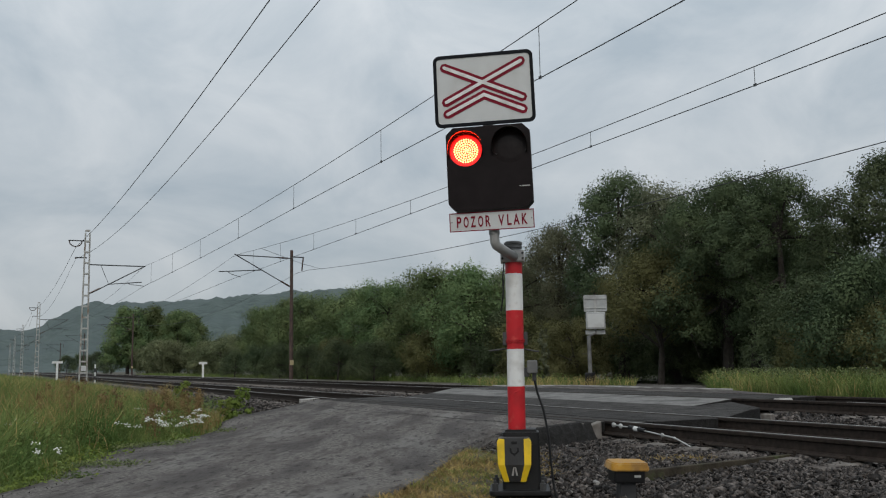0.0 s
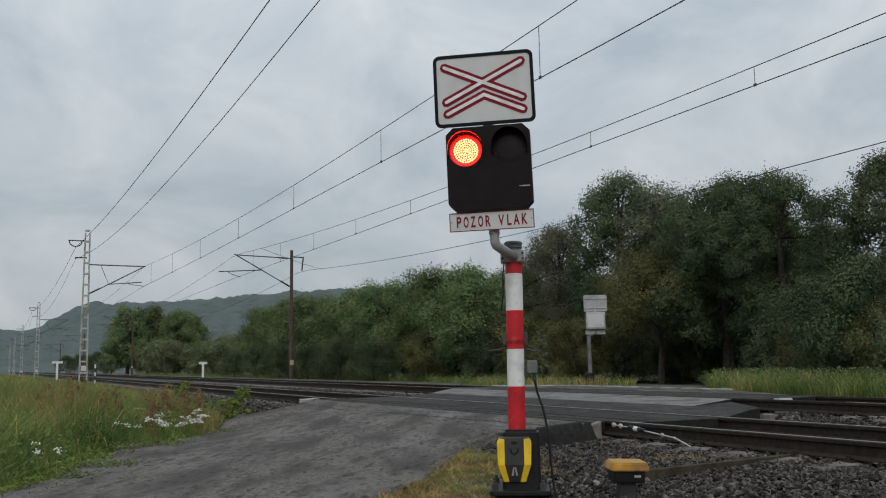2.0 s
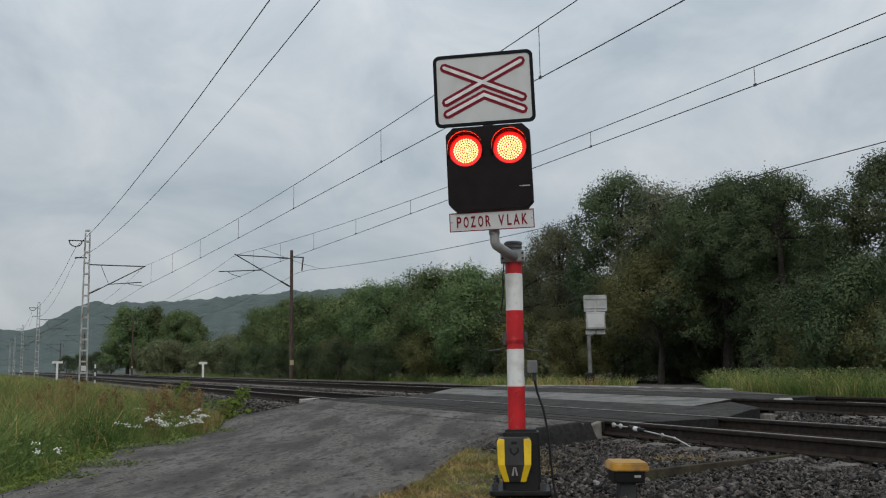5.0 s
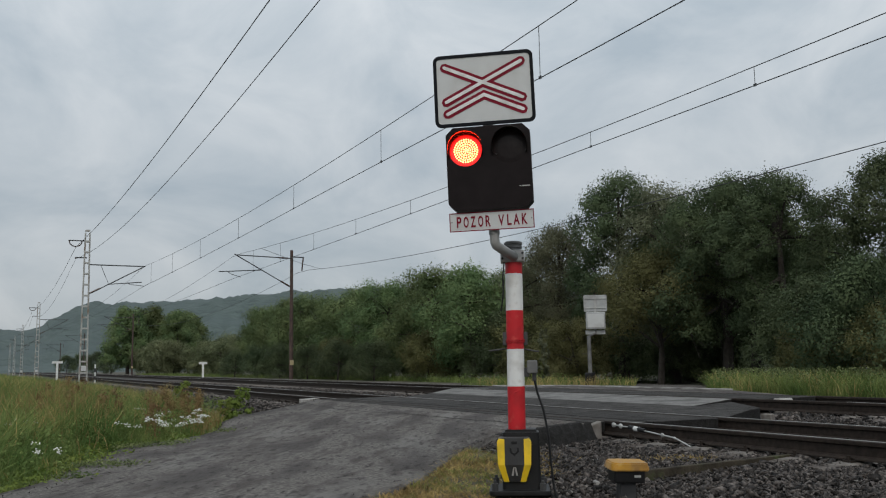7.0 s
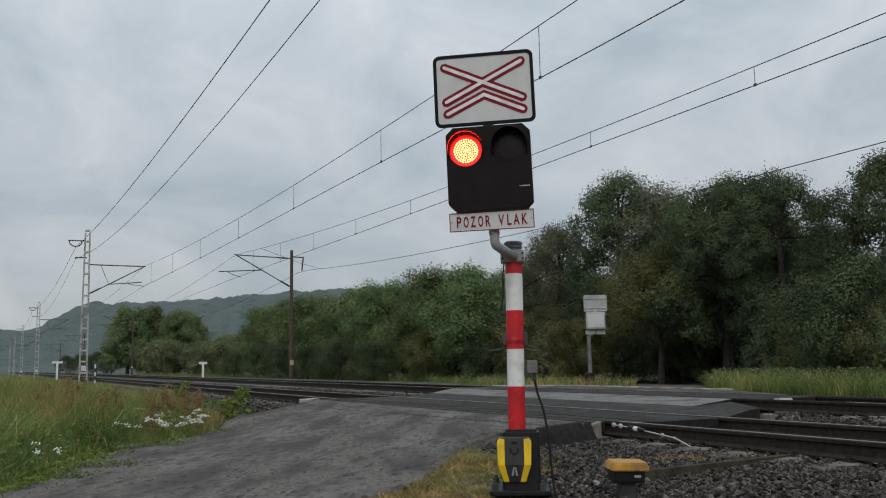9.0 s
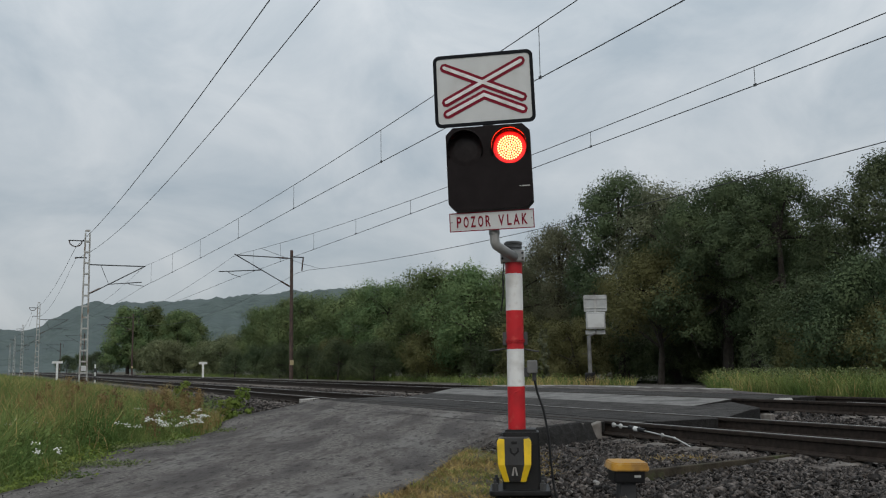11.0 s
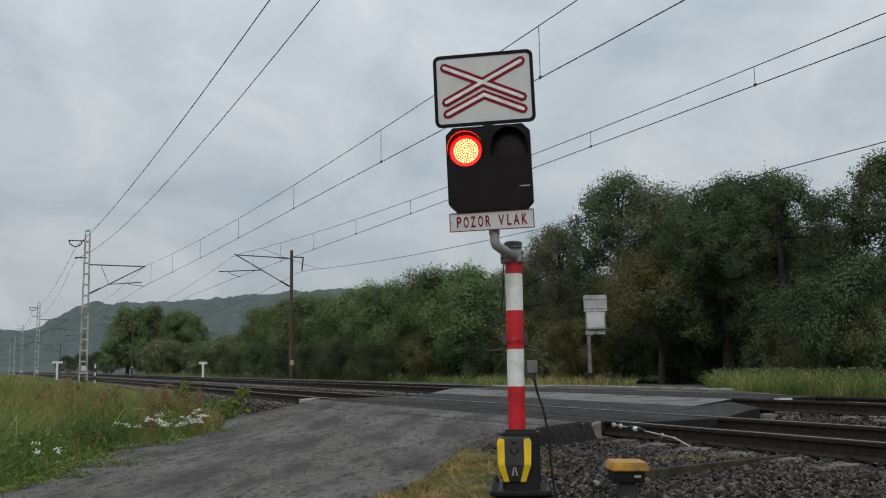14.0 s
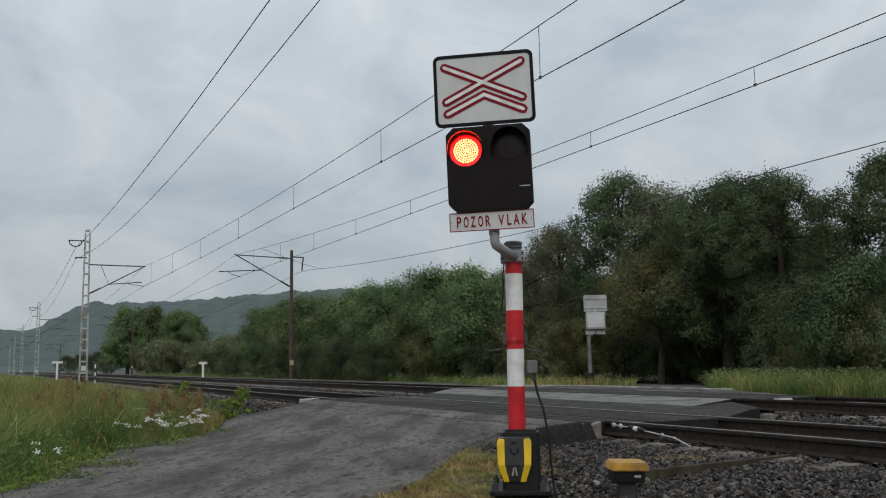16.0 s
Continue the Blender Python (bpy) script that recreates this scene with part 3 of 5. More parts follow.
for s in (-1, 1):
    st = prism([(s * 0.071, 0.408), (s * 0.071, 0.222), (s * 0.040, 0.094), (s * 0.081, 0.094), (s * 0.122, 0.222), (s * 0.1265, 0.392), (s * 0.113, 0.414)], 0.012, axis=1, bevel=0.003)
    bmesh.ops.bisect_plane(st, geom=list(st.verts) + list(st.edges) + list(st.faces), plane_co=(0, 0, 0.2215), plane_no=(0, 0, 1))
    for v in st.verts:
        v.co.y += -0.008 + max(0.0, 0.045 * (0.222 - v.co.z) / 0.13)
    part("yellow_stripe", st, M_YELLOW, cover_ob, "yellow reflective stripe")
mk = bmesh.new()
for s in (-1, 1):
    vs = [(s * 0.0005, 0.205), (s * 0.010, 0.205), (s * 0.024, 0.142), (s * 0.009, 0.142)]
    mk.faces.new([mk.verts.new((u, -0.004 + 0.045 * (0.222 - v) / 0.13, v)) for u, v in vs])
bmesh.ops.solidify(mk, geom=list(mk.faces), thickness=0.002)
part("white_mark", mk, M_WHITEP, cover_ob, "small white painted chevron")
part("latch", boxed((-0.022, -0.008, 0.375), (0.022, 0.004, 0.395), 0.003), M_BLACK, cover_ob)
badge = prism([(-0.034, 0.345), (-0.034, 0.315), (0.0, 0.285), (0.034, 0.315), (0.034, 0.345), (0.020, 0.345), (0.020, 0.322), (0.0, 0.304), (-0.020, 0.322), (-0.020, 0.345)], 0.006, axis=1)
part("badge", badge, M_BLACK, cover_ob, at=pose(0, -0.004, 0))

# post: painted bands, tilted a little
LEAN = pose(0, 0, 0.44, 0.0, 0.36, 0)
levels = [(0.463, 0.789, M_REDP, "red_band"), (0.789, 1.071, M_WHITEP, "white_band"), (1.071, 1.365, M_REDP, "red_band"), (1.365, 1.649, M_WHITEP, "white_band"), (1.649, 1.735, M_REDP, "red_band")]
for z0, z1, m, nm in levels:
    part(nm, lathe([(0.064, z0), (0.066, z0 + 0.001), (0.066, z1 - 0.001), (0.064, z1)], 56), m, signal, "red painted band" if nm == "red_band" else "white painted band", at=LEAN @ pose(0, 0, -0.44))
facing = math.atan2(-BASE.y, -BASE.x)
curl = [(0.067 * math.cos(facing + a), 0.067 * math.sin(facing + a), z) for a, z in ((-0.35, 0.728), (-0.2, 0.745), (0.15, 0.752), (0.4, 0.768), (0.6, 0.765))]
part("paint_curl", tubed(curl, 0.005, 6), M_REDP, signal, "lifted curl of red paint", at=LEAN @ pose(0, 0, -0.44))
for z in (1.12, 1.135):
    part("clamp_band", lathe([(0.066, z), (0.0745, z), (0.0745, z + 0.008), (0.066, z + 0.008)], 28), M_REDP, signal, at=LEAN @ pose(0, 0, -0.44))
part("clamp_ear", boxed((0.06, -0.012, 1.10), (0.095, 0.012, 1.20), 0.003), M_CHAR, signal, at=LEAN @ pose(0, 0, -0.44, 0, 0, -31))
part("clamp_ear", boxed((-0.095, -0.012, 1.10), (-0.06, 0.012, 1.20), 0.003), M_CHAR, signal, at=LEAN @ pose(0, 0, -0.44, 0, 0, -31))
part("cross_rod", tubed([(-0.2, 0.07, 1.06), (0.0, 0.075, 1.085), (0.18, 0.07, 1.05)], 0.007, 6), M_CHAR, signal, "thin dark rod across the post", at=LEAN @ pose(0, 0, -0.44, 0, 0, -31))
# collar, cap and the bent arm that carries the head
COL = LEAN @ pose(0, 0, -0.44, 0, 0, -31)
col = bmesh.new()
box(col, (-0.10, -0.085, 1.735), (0.085, 0.085, 1.83), 0.012)
part("collar", col, M_GALV, signal, "galvanised collar clamp", at=COL)
for u, z in ((-0.085, 1.76), (-0.085, 1.80), (0.07, 1.76), (0.07, 1.80)):
    part("collar_bolt", tubed([(u, -0.105, z), (u, -0.08, z)], 0.010, 6), M_CHAR, signal, at=COL)
part("post_cap", lathe([(0.06, 1.83), (0.06, 1.845), (0.070, 1.85), (0.070, 1.866), (0.062, 1.868), (0.062, 1.874), (0.071, 1.878), (0.071, 1.892), (0.06, 1.90), (0.02, 1.903)], 24), M_POSTGREY, signal, "grey ribbed post cap", at=COL)
hm = HEAD_AT
start, kink = hm @ Vector((-0.006, 0.03, -0.40)), hm @ Vector((-0.004, 0.03, -0.57))
end = COL @ Vector((0.01, -0.07, 1.77))
arm_pts = [start, start.lerp(kink, 0.6), kink.lerp(start, 0.12), kink.lerp(end, 0.06), kink.lerp(end, 0.2), end]
part("bent_arm", tubed(arm_pts, 0.036, 14), M_GALV, signal, "bent galvanised tube arm", smooth=True)
part("arm_sleeve", tubed([start.lerp(kink, 0.1), start.lerp(kink, 0.55)], 0.041, 14), M_GALV, signal)
# thin cable loop and junction box on the post
part("cable_loop", tubed([(-0.07, -0.05, 1.76), (-0.085, -0.06, 1.62), (-0.082, -0.065, 1.50), (-0.10, -0.06, 1.36), (-0.092, -0.06, 1.42), (-0.078, -0.05, 1.60)], 0.006, 6), M_BLACK, signal, "loose black cable", at=COL)
jb = part("junction_box", boxed((0.085, -0.04, 0.885), (0.165, 0.04, 0.985), 0.012), M_POSTGREY, signal, "small grey junction box", at=COL)
part("gland", tubed([(0.14, 0, 0.89), (0.14, 0, 0.83)], 0.016, 8), M_CHAR, jb)
part("box_bracket", boxed((0.055, -0.02, 0.86), (0.10, 0.02, 0.93), 0.003), M_CHAR, signal, at=COL)
cab = [(0.14, 0.0, 0.84), (0.16, -0.005, 0.74), (0.205, -0.02, 0.60), (0.235, -0.04, 0.42), (0.25, -0.05, 0.2), (0.265, -0.07, 0.05), (0.29, -0.10, -0.04)]
part("power_cable", tubed(cab, 0.009, 8), M_BLACK, signal, "black flexible cable down to the gravel", at=COL)

# head: warning board
board = part("warning_board", prism(round_rect(-0.405, 0.346, 0.350, 0.902, 0.045), 0.022, axis=1), M_WHITE, signal, "white reflective board with red double cross", at=HEAD_AT @ pose(0, -0.02, 0))
part("border", ringed(round_rect(-0.409, 0.342, 0.354, 0.906, 0.049), round_rect(-0.384, 0.367, 0.329, 0.881, 0.028), 0.016), M_BORDER, board, "black border of the board", at=pose(0, -0.006, 0))
part("board_rail", boxed((-0.36, 0.02, 0.42), (0.31, 0.05, 0.46), 0.004), M_GALV, board)
part("board_rail", boxed((-0.36, 0.02, 0.78), (0.31, 0.05, 0.82), 0.004), M_GALV, board)
part("board_post", boxed((-0.05, 0.045, 0.20), (0.03, 0.075, 0.86), 0.004), M_GALV, board)


def bar_outline(path, hw):
    """The outline of a strip of half-width hw along a path of (u, v), with cut corners at its ends."""
    pts = [Vector((u, v)) for u, v in path]
    left, right = [], []
    for i, p in enumerate(pts):
        a, b = pts[max(i - 1, 0)], pts[min(i + 1, len(pts) - 1)]
        if 0 < i < len(pts) - 1:
            n1, n2 = (p - a).normalized(), (b - p).normalized()
            n1, n2 = Vector((-n1.y, n1.x)), Vector((-n2.y, n2.x))
            m = (n1 + n2).normalized()
            m = m / m.dot(n1)
            left.append(p + m * hw)
            right.append(p - m * hw)
        else:
            d = (b - a).normalized()
            n = Vector((-d.y, d.x))
            back = d * hw * 0.75
            s = 1 if i == 0 else -1
            tip = [(p + n * hw + s * back * 0.9), (p + n * hw * 0.45), (p - n * hw * 0.45), (p - n * hw + s * back * 0.9)]
            if i == 0:
                left += [tip[1], tip[0]]
                right += [tip[2], tip[3]]
            else:
                left += [tip[0], tip[1]]
                right += [tip[3], tip[2]]
    return [tuple(v) for v in left + right[::-1]]


def striped(path, name, y):
    red = part(name, prism(bar_outline(path, 0.0355), 0.002, axis=1), M_REDSHEET, board, "red outlined cross arm", at=pose(0, y, 0))
    part("white_core", prism(bar_outline([(u, v) for u, v in inset(path)], 0.0125), 0.002, axis=1), M_WHITEP, red, at=pose(0, -0.0035 - y - 0.003 + (y + 0.003) * 1.5, 0))


def inset(path, d=0.02):
    p = [Vector(q) for q in path]
    p[0] = p[0] + (p[1] - p[0]).normalized() * d
    p[-1] = p[-1] + (p[-2] - p[-1]).normalized() * d
    return [tuple(q) for q in p]


CX = -0.028
striped([(-0.352, 0.824), (0.292, 0.523)], "cross_arm", -0.003)
striped([(-0.347, 0.523), (0.290, 0.834)], "cross_arm", -0.0036)
striped([(-0.340, 0.430), (CX, 0.577), (0.292, 0.430)], "lower_chevron", -0.003)

# head: lamp box with two openings
LEDS = ((-0.186, 0.150), (0.146, 0.153))
BX0, BX1, BZ0, BZ1, CH = -0.330, 0.303, -0.312, 0.322, 0.055
octo = [(BX0 + CH, BZ0), (BX1 - CH, BZ0), (BX1, BZ0 + CH), (BX1, BZ1 - CH), (BX1 - CH, BZ1), (BX0 + CH, BZ1), (BX0, BZ1 - CH), (BX0, BZ0 + CH)]
pb = bmesh.new()
edges = []
for ol in [octo] + [[(u + 0.128 * math.cos(2 * math.pi * k / 40), v + 0.128 * math.sin(2 * math.pi * k / 40)) for k in range(40)] for u, v in LEDS]:
    vs = [pb.verts.new((u, 0, v)) for u, v in ol]
    edges += [pb.edges.new((vs[k], vs[(k + 1) % len(vs)])) for k in range(len(vs))]
bmesh.ops.triangle_fill(pb, use_beauty=True, edges=edges)
ext = bmesh.ops.extrude_face_region(pb, geom=list(pb.faces))["geom"]
bmesh.ops.translate(pb, verts=[g for g in ext if isinstance(g, bmesh.types.BMVert)], vec=(0, 0.006, 0))
bmesh.ops.recalc_face_normals(pb, faces=pb.faces)
front = part("front_panel", pb, M_BLACKM, signal, "matt black lamp panel", at=HEAD_AT @ pose(0, -0.066, 0))
bb = prism(octo, 0.15, axis=1)
for f in [f for f in bb.faces if f.calc_center_median().y < 0.001]:
    bb.faces.remove(f)
bmesh.ops.solidify(bb, geom=list(bb.faces), thickness=0.004)
part("lamp_box", bb, M_BLACK, signal, "black lamp housing", at=HEAD_AT @ pose(0, -0.059, 0))
lb = bmesh.new()
box(lb, (0.205, -0.002, -0.155), (0.216, 0.0, -0.149))
for k in range(6):
    box(lb, (0.222 + 0.0105 * k, -0.002, -0.157), (0.230 + 0.0105 * k, 0.0, -0.149))
part("maker_plate", lb, M_GALV, front, "small pale maker mark")
for u, v in ((0.268, 0.115), (0.044, 0.10)):
    part("screw", tubed([(u, -0.004, v), (u, 0.002, v)], 0.006, 8), M_CHAR, front)
SHUTTERS = []
for u, v in LEDS:
    unit = part("lamp_tube", ringed([(u + 0.134 * math.cos(2 * math.pi * k / 32), v + 0.134 * math.sin(2 * math.pi * k / 32)) for k in range(32)],
                                    [(u + 0.1285 * math.cos(2 * math.pi * k / 32), v + 0.1285 * math.sin(2 * math.pi * k / 32)) for k in range(32)], 0.05), M_BLACK, signal, at=HEAD_AT @ pose(0, -0.036, 0))
    part("halo_disc", prism([(0.1275 * math.cos(2 * math.pi * k / 32), 0.1275 * math.sin(2 * math.pi * k / 32)) for k in range(32)], 0.006, axis=1), M_HALO, unit, "glowing red disc painting a halo", at=pose(u, 0.014, v))
    part("reflector_ring", prism([(u + 0.128 * math.cos(2 * math.pi * k / 32), v + 0.128 * math.sin(2 * math.pi * k / 32)) for k in range(32)], 0.006, axis=1), M_HOOD, unit, at=pose(0, 0.021, 0))
    led = bmesh.new()
    for ring in range(6):
        rr = ring * 0.0174
        for k in range(max(1, 6 * ring)):
            a = 2 * math.pi * k / max(1, 6 * ring) + ring * 0.3
            bmesh.ops.create_uvsphere(led, u_segments=8, v_segments=5, radius=0.0070, matrix=Matrix.Translation((u + rr * math.cos(a), 0.012, v + rr * math.sin(a))))
    tagged(part("lamp_matrix", led, M_LED, unit, "lit red diodes in rings"), kind="stuff")
    hood = bmesh.new()
    n = 30
    a0, a1 = radians(-25), radians(205)
    rows = []
    for rr, y in ((0.131, 0.0), (0.131, 1.0), (0.135, 1.0), (0.135, 0.0)):
        row = []
        for k in range(n + 1):
            a = a0 + (a1 - a0) * k / n
            ln = 0.02 + 0.065 * max(0.0, math.sin(math.pi * k / n)) ** 0.6
            row.append(hood.verts.new((u + rr * math.cos(a), -ln * y, v + rr * math.sin(a))))
        rows.append(row)
    for a, b in ((0, 1), (1, 2), (2, 3), (3, 0)):
        for k in range(n):
            hood.faces.new((rows[a][k], rows[a][k + 1], rows[b][k + 1], rows[b][k]))
    for k in (0, n):
        hood.faces.new([rows[j][k] for j in range(4)])
    bmesh.ops.recalc_face_normals(hood, faces=hood.faces)
    part("hood", hood, M_HOOD, signal, "glossy black lamp hood", at=HEAD_AT @ pose(0, -0.066, 0), smooth=True)
    # Added sliding disc; covering the lit diodes stands in for switching them off.
    sh = lathe([(0.02, 0.0), (0.09, 0.003), (0.1335, 0.008), (0.1335, 0.011)], 36)
    bmesh.ops.rotate(sh, verts=sh.verts, cent=(0, 0, 0), matrix=Matrix.Rotation(radians(-90), 3, "X"))
    bmesh.ops.translate(sh, verts=sh.verts, vec=(u, 0, v))
    SHUTTERS.append(part("added_shutter", sh, M_SMOKE, signal, "added dark disc standing in for a lamp switched off", at=HEAD_AT @ pose(0, -0.052, 0)))

# head: name plate with its words
plate = part("word_plate", boxed((-0.331, 0, -0.466), (0.299, 0.012, -0.325), 0.003), M_WHITE, signal, "white plate with red words", at=HEAD_AT @ pose(0, -0.035, 0))
part("border", ringed([(-0.332, -0.467), (0.300, -0.467), (0.300, -0.324), (-0.332, -0.324)], [(-0.325, -0.460), (0.293, -0.460), (0.293, -0.331), (-0.325, -0.331)], 0.004), M_REDSHEET, plate, "thin red border", at=pose(0, -0.002, 0))
for x in (-0.313, 0.281):
    part("plate_bolt", tubed([(x, -0.004, -0.393), (x, 0.002, -0.393)], 0.005, 6), M_POSTGREY, plate)
for glyph, x, wide in (("P", -0.277, 0.034), ("O", -0.226, 0.037), ("Z", -0.173, 0.037), ("O", -0.117, 0.038), ("R", -0.061, 0.037), ("V", 0.034, 0.044), ("L", 0.099, 0.032), ("A", 0.146, 0.045), ("K", 0.208, 0.042)):
    fc = bpy.data.curves.new("letter", "FONT")
    fc.body, fc.size, fc.extrude, fc.offset = glyph, 0.115, 0.0012, 0.0024
    fo = bpy.data.objects.new("letter", fc)
    scene.collection.objects.link(fo)
    me = bpy.data.meshes.new_from_object(fo.evaluated_get(bpy.context.evaluated_depsgraph_get()))
    bpy.data.objects.remove(fo)
    co = np.empty(len(me.vertices) * 3, np.float32)
    me.vertices.foreach_get("co", co)
    co = co.reshape(-1, 3)
    co[:, 0] = (co[:, 0] - co[:, 0].min()) / np.ptp(co[:, 0]) * wide
    co[:, 1] = (co[:, 1] - co[:, 1].min()) / np.ptp(co[:, 1]) * 0.083
    me.vertices.foreach_set("co", co.ravel())
    me.materials.clear()
    me.materials.append(M_REDSHEET)
    me.update()
    w = tagged(new("letter", me), "red narrow capital letter")
    w.parent = plate
    w.matrix_basis = pose(x, -0.0025, -0.438, 90, 0, 0)


# ---- the signal across the tracks, seen from behind ----
def rear_signal():
    at = Matrix.Translation((16.95, 23.7, -0.05))
    ob = thing("crossing_signal", at, "grey back of the crossing signal on the far side", "crossing signal")
    T = Matrix.Rotation(radians(-33), 4, "Z")
    part("post", lathe([(0.062, 0.3), (0.062, 1.6)], 14), M_POSTGREY, ob, "dark grey steel post")
    part("plinth", lathe([(0.17, 0), (0.17, 0.40), (0.14, 0.44)], 14), M_BLACK, ob, "black plastic plinth")
    b = part("warning_board", prism(round_rect(-0.13, 2.36, 0.60, 2.89, 0.04), 0.02, axis=1), M_GREYBOX, ob, "bare grey back of a board", at=T)
    part("board_rail", boxed((-0.10, -0.03, 2.46), (0.57, 0.0, 2.50), 0.003), M_GALV, b)
    part("board_rail", boxed((-0.10, -0.03, 2.76), (0.57, 0.0, 2.80), 0.003), M_GALV, b)
    part("board_post", boxed((0.20, -0.05, 2.2), (0.26, -0.02, 2.88), 0.003), M_GALV, b)
    lamp = part("lamp_box", boxed((-0.08, -0.12, 1.80), (0.53, 0.03, 2.34), 0.03), M_GREYBOX, ob, "grey lamp housing", at=T)
    part("door_seam", boxed((-0.03, -0.126, 1.86), (0.48, -0.12, 2.28), 0.003), M_WHITE, lamp)
    part("word_plate", boxed((-0.1, 0.02, 1.64), (0.52, 0.035, 1.77), 0.003), M_GREYBOX, ob, at=T)
    part("bent_arm", tubed([(0.22, 0, 1.8), (0.22, 0, 1.68), (0.0, 0, 1.58), (0.0, 0, 1.5)], 0.035, 10), M_POSTGREY, ob, at=T)
    part("side_rod", tubed([(-0.24, 0, 1.03), (0.05, 0, 1.02)], 0.012, 6), M_CHAR, ob, at=T)


rear_signal()


# ---- trackside things ----
def cable_post():
    ob = thing("junction_post", pose(4.21, 5.50, -0.275, 4, 2, -18), "amber capped black junction post standing in the gravel", "junction post")
    cap = prism(round_rect(-0.150, -0.112, 0.150, 0.112, 0.045), 0.058, axis=2)
    for v in cap.verts:
        if v.co.z > 0.05:
            v.co.x *= 0.90
            v.co.y *= 0.88
    bmesh.ops.bevel(cap, geom=list(cap.edges), offset=0.008, segments=2, affect="EDGES")
    part("cap", cap, M_AMBER, ob, "amber yellow plastic cap", at=pose(0, 0, 0.232))
    part("neck", boxed((-0.115, -0.085, 0.14), (0.115, 0.085, 0.236), 0.015), M_BLACK, ob)
    part("post", boxed((-0.06, -0.05, -0.15), (0.06, 0.05, 0.145), 0.012), M_CHAR, ob)
    part("type_plate", boxed((0.03, -0.088, 0.185), (0.08, -0.084, 0.20)), M_GALV, ob)


cable_post()
plank = thing("edge_plank", pose(0, 0, 0), "weathered wooden plank set on edge in the ballast", "plank")
pb2 = bmesh.new()
a, b = Vector((4.72, 6.20, -0.255)), Vector((6.96, 6.47, -0.245))
d = (b - a).normalized()
mrot = Matrix.Translation(a) @ Matrix.Rotation(math.atan2(d.y, d.x), 4, "Z")
box(pb2, (0, -0.035, -0.08), ((b - a).length, 0.035, 0.082), 0.008, mrot)
part("board", pb2, M_WOOD, plank)


def bond_cable():
    ob = thing("rail_rod", pose(0, 0, 0), "steel rod with rubber sleeve lying beside the rail", "rod")
    p = [Vector((6.74, 8.98, -0.02)), Vector((6.72, 8.66, -0.03)), Vector((6.72, 8.38, -0.055)), Vector((6.70, 7.85, -0.10)), Vector((6.66, 7.55, -0.17))]
    part("rod", tubed(p, 0.008, 8), M_GALV, ob)
    part("sleeve", tubed([p[1], p[2]], 0.026, 10), M_BLACK, ob, "black rubber sleeve")
    part("tag", tubed([p[1].lerp(p[2], 0.35), p[1].lerp(p[2], 0.6)], 0.028, 10), M_WHITEP, ob, "white tag")
    for q, r in ((p[0], 0.034), (p[0].lerp(p[1], 0.45), 0.034), (p[3].lerp(p[2], 0.4), 0.026), (p[3], 0.018)):
        b = bmesh.new()
        bmesh.ops.create_uvsphere(b, u_segments=10, v_segments=6, radius=r, matrix=Matrix.Translation(q) @ Matrix.Diagonal((0.6, 1.0, 0.9, 1)))
        part("nut", b, M_GALV, ob)


bond_cable()


def marker(x, y, z, h, wide, label):
    ob = thing("track_marker", pose(x, y, z, 0, 0, -20), label, "track marker", "white T shaped markers")
    part("post", boxed((-0.08, -0.05, 0), (0.08, 0.05, h - 0.18), 0.008), M_WHITEP, ob)
    part("head", boxed((-wide / 2, -0.06, h - 0.18), (wide / 2, 0.06, h), 0.008), M_WHITEP, ob)


marker(5.0, 83.5, -0.2, 1.66, 0.85, "white concrete T marker in the grass verge")
marker(15.5, 75.3, -0.1, 1.29, 0.66, "white concrete T marker behind the far track")
stake = thing("marker_stake", pose(5.3, 55.2, -0.3), "thin black and white striped stake by the track", "stake")
for k in range(6):
    part("stripe", lathe([(0.045, 0.22 * k), (0.045, 0.22 * k + 0.219)], 8), M_WHITEP if k % 2 else M_CHAR, stake)


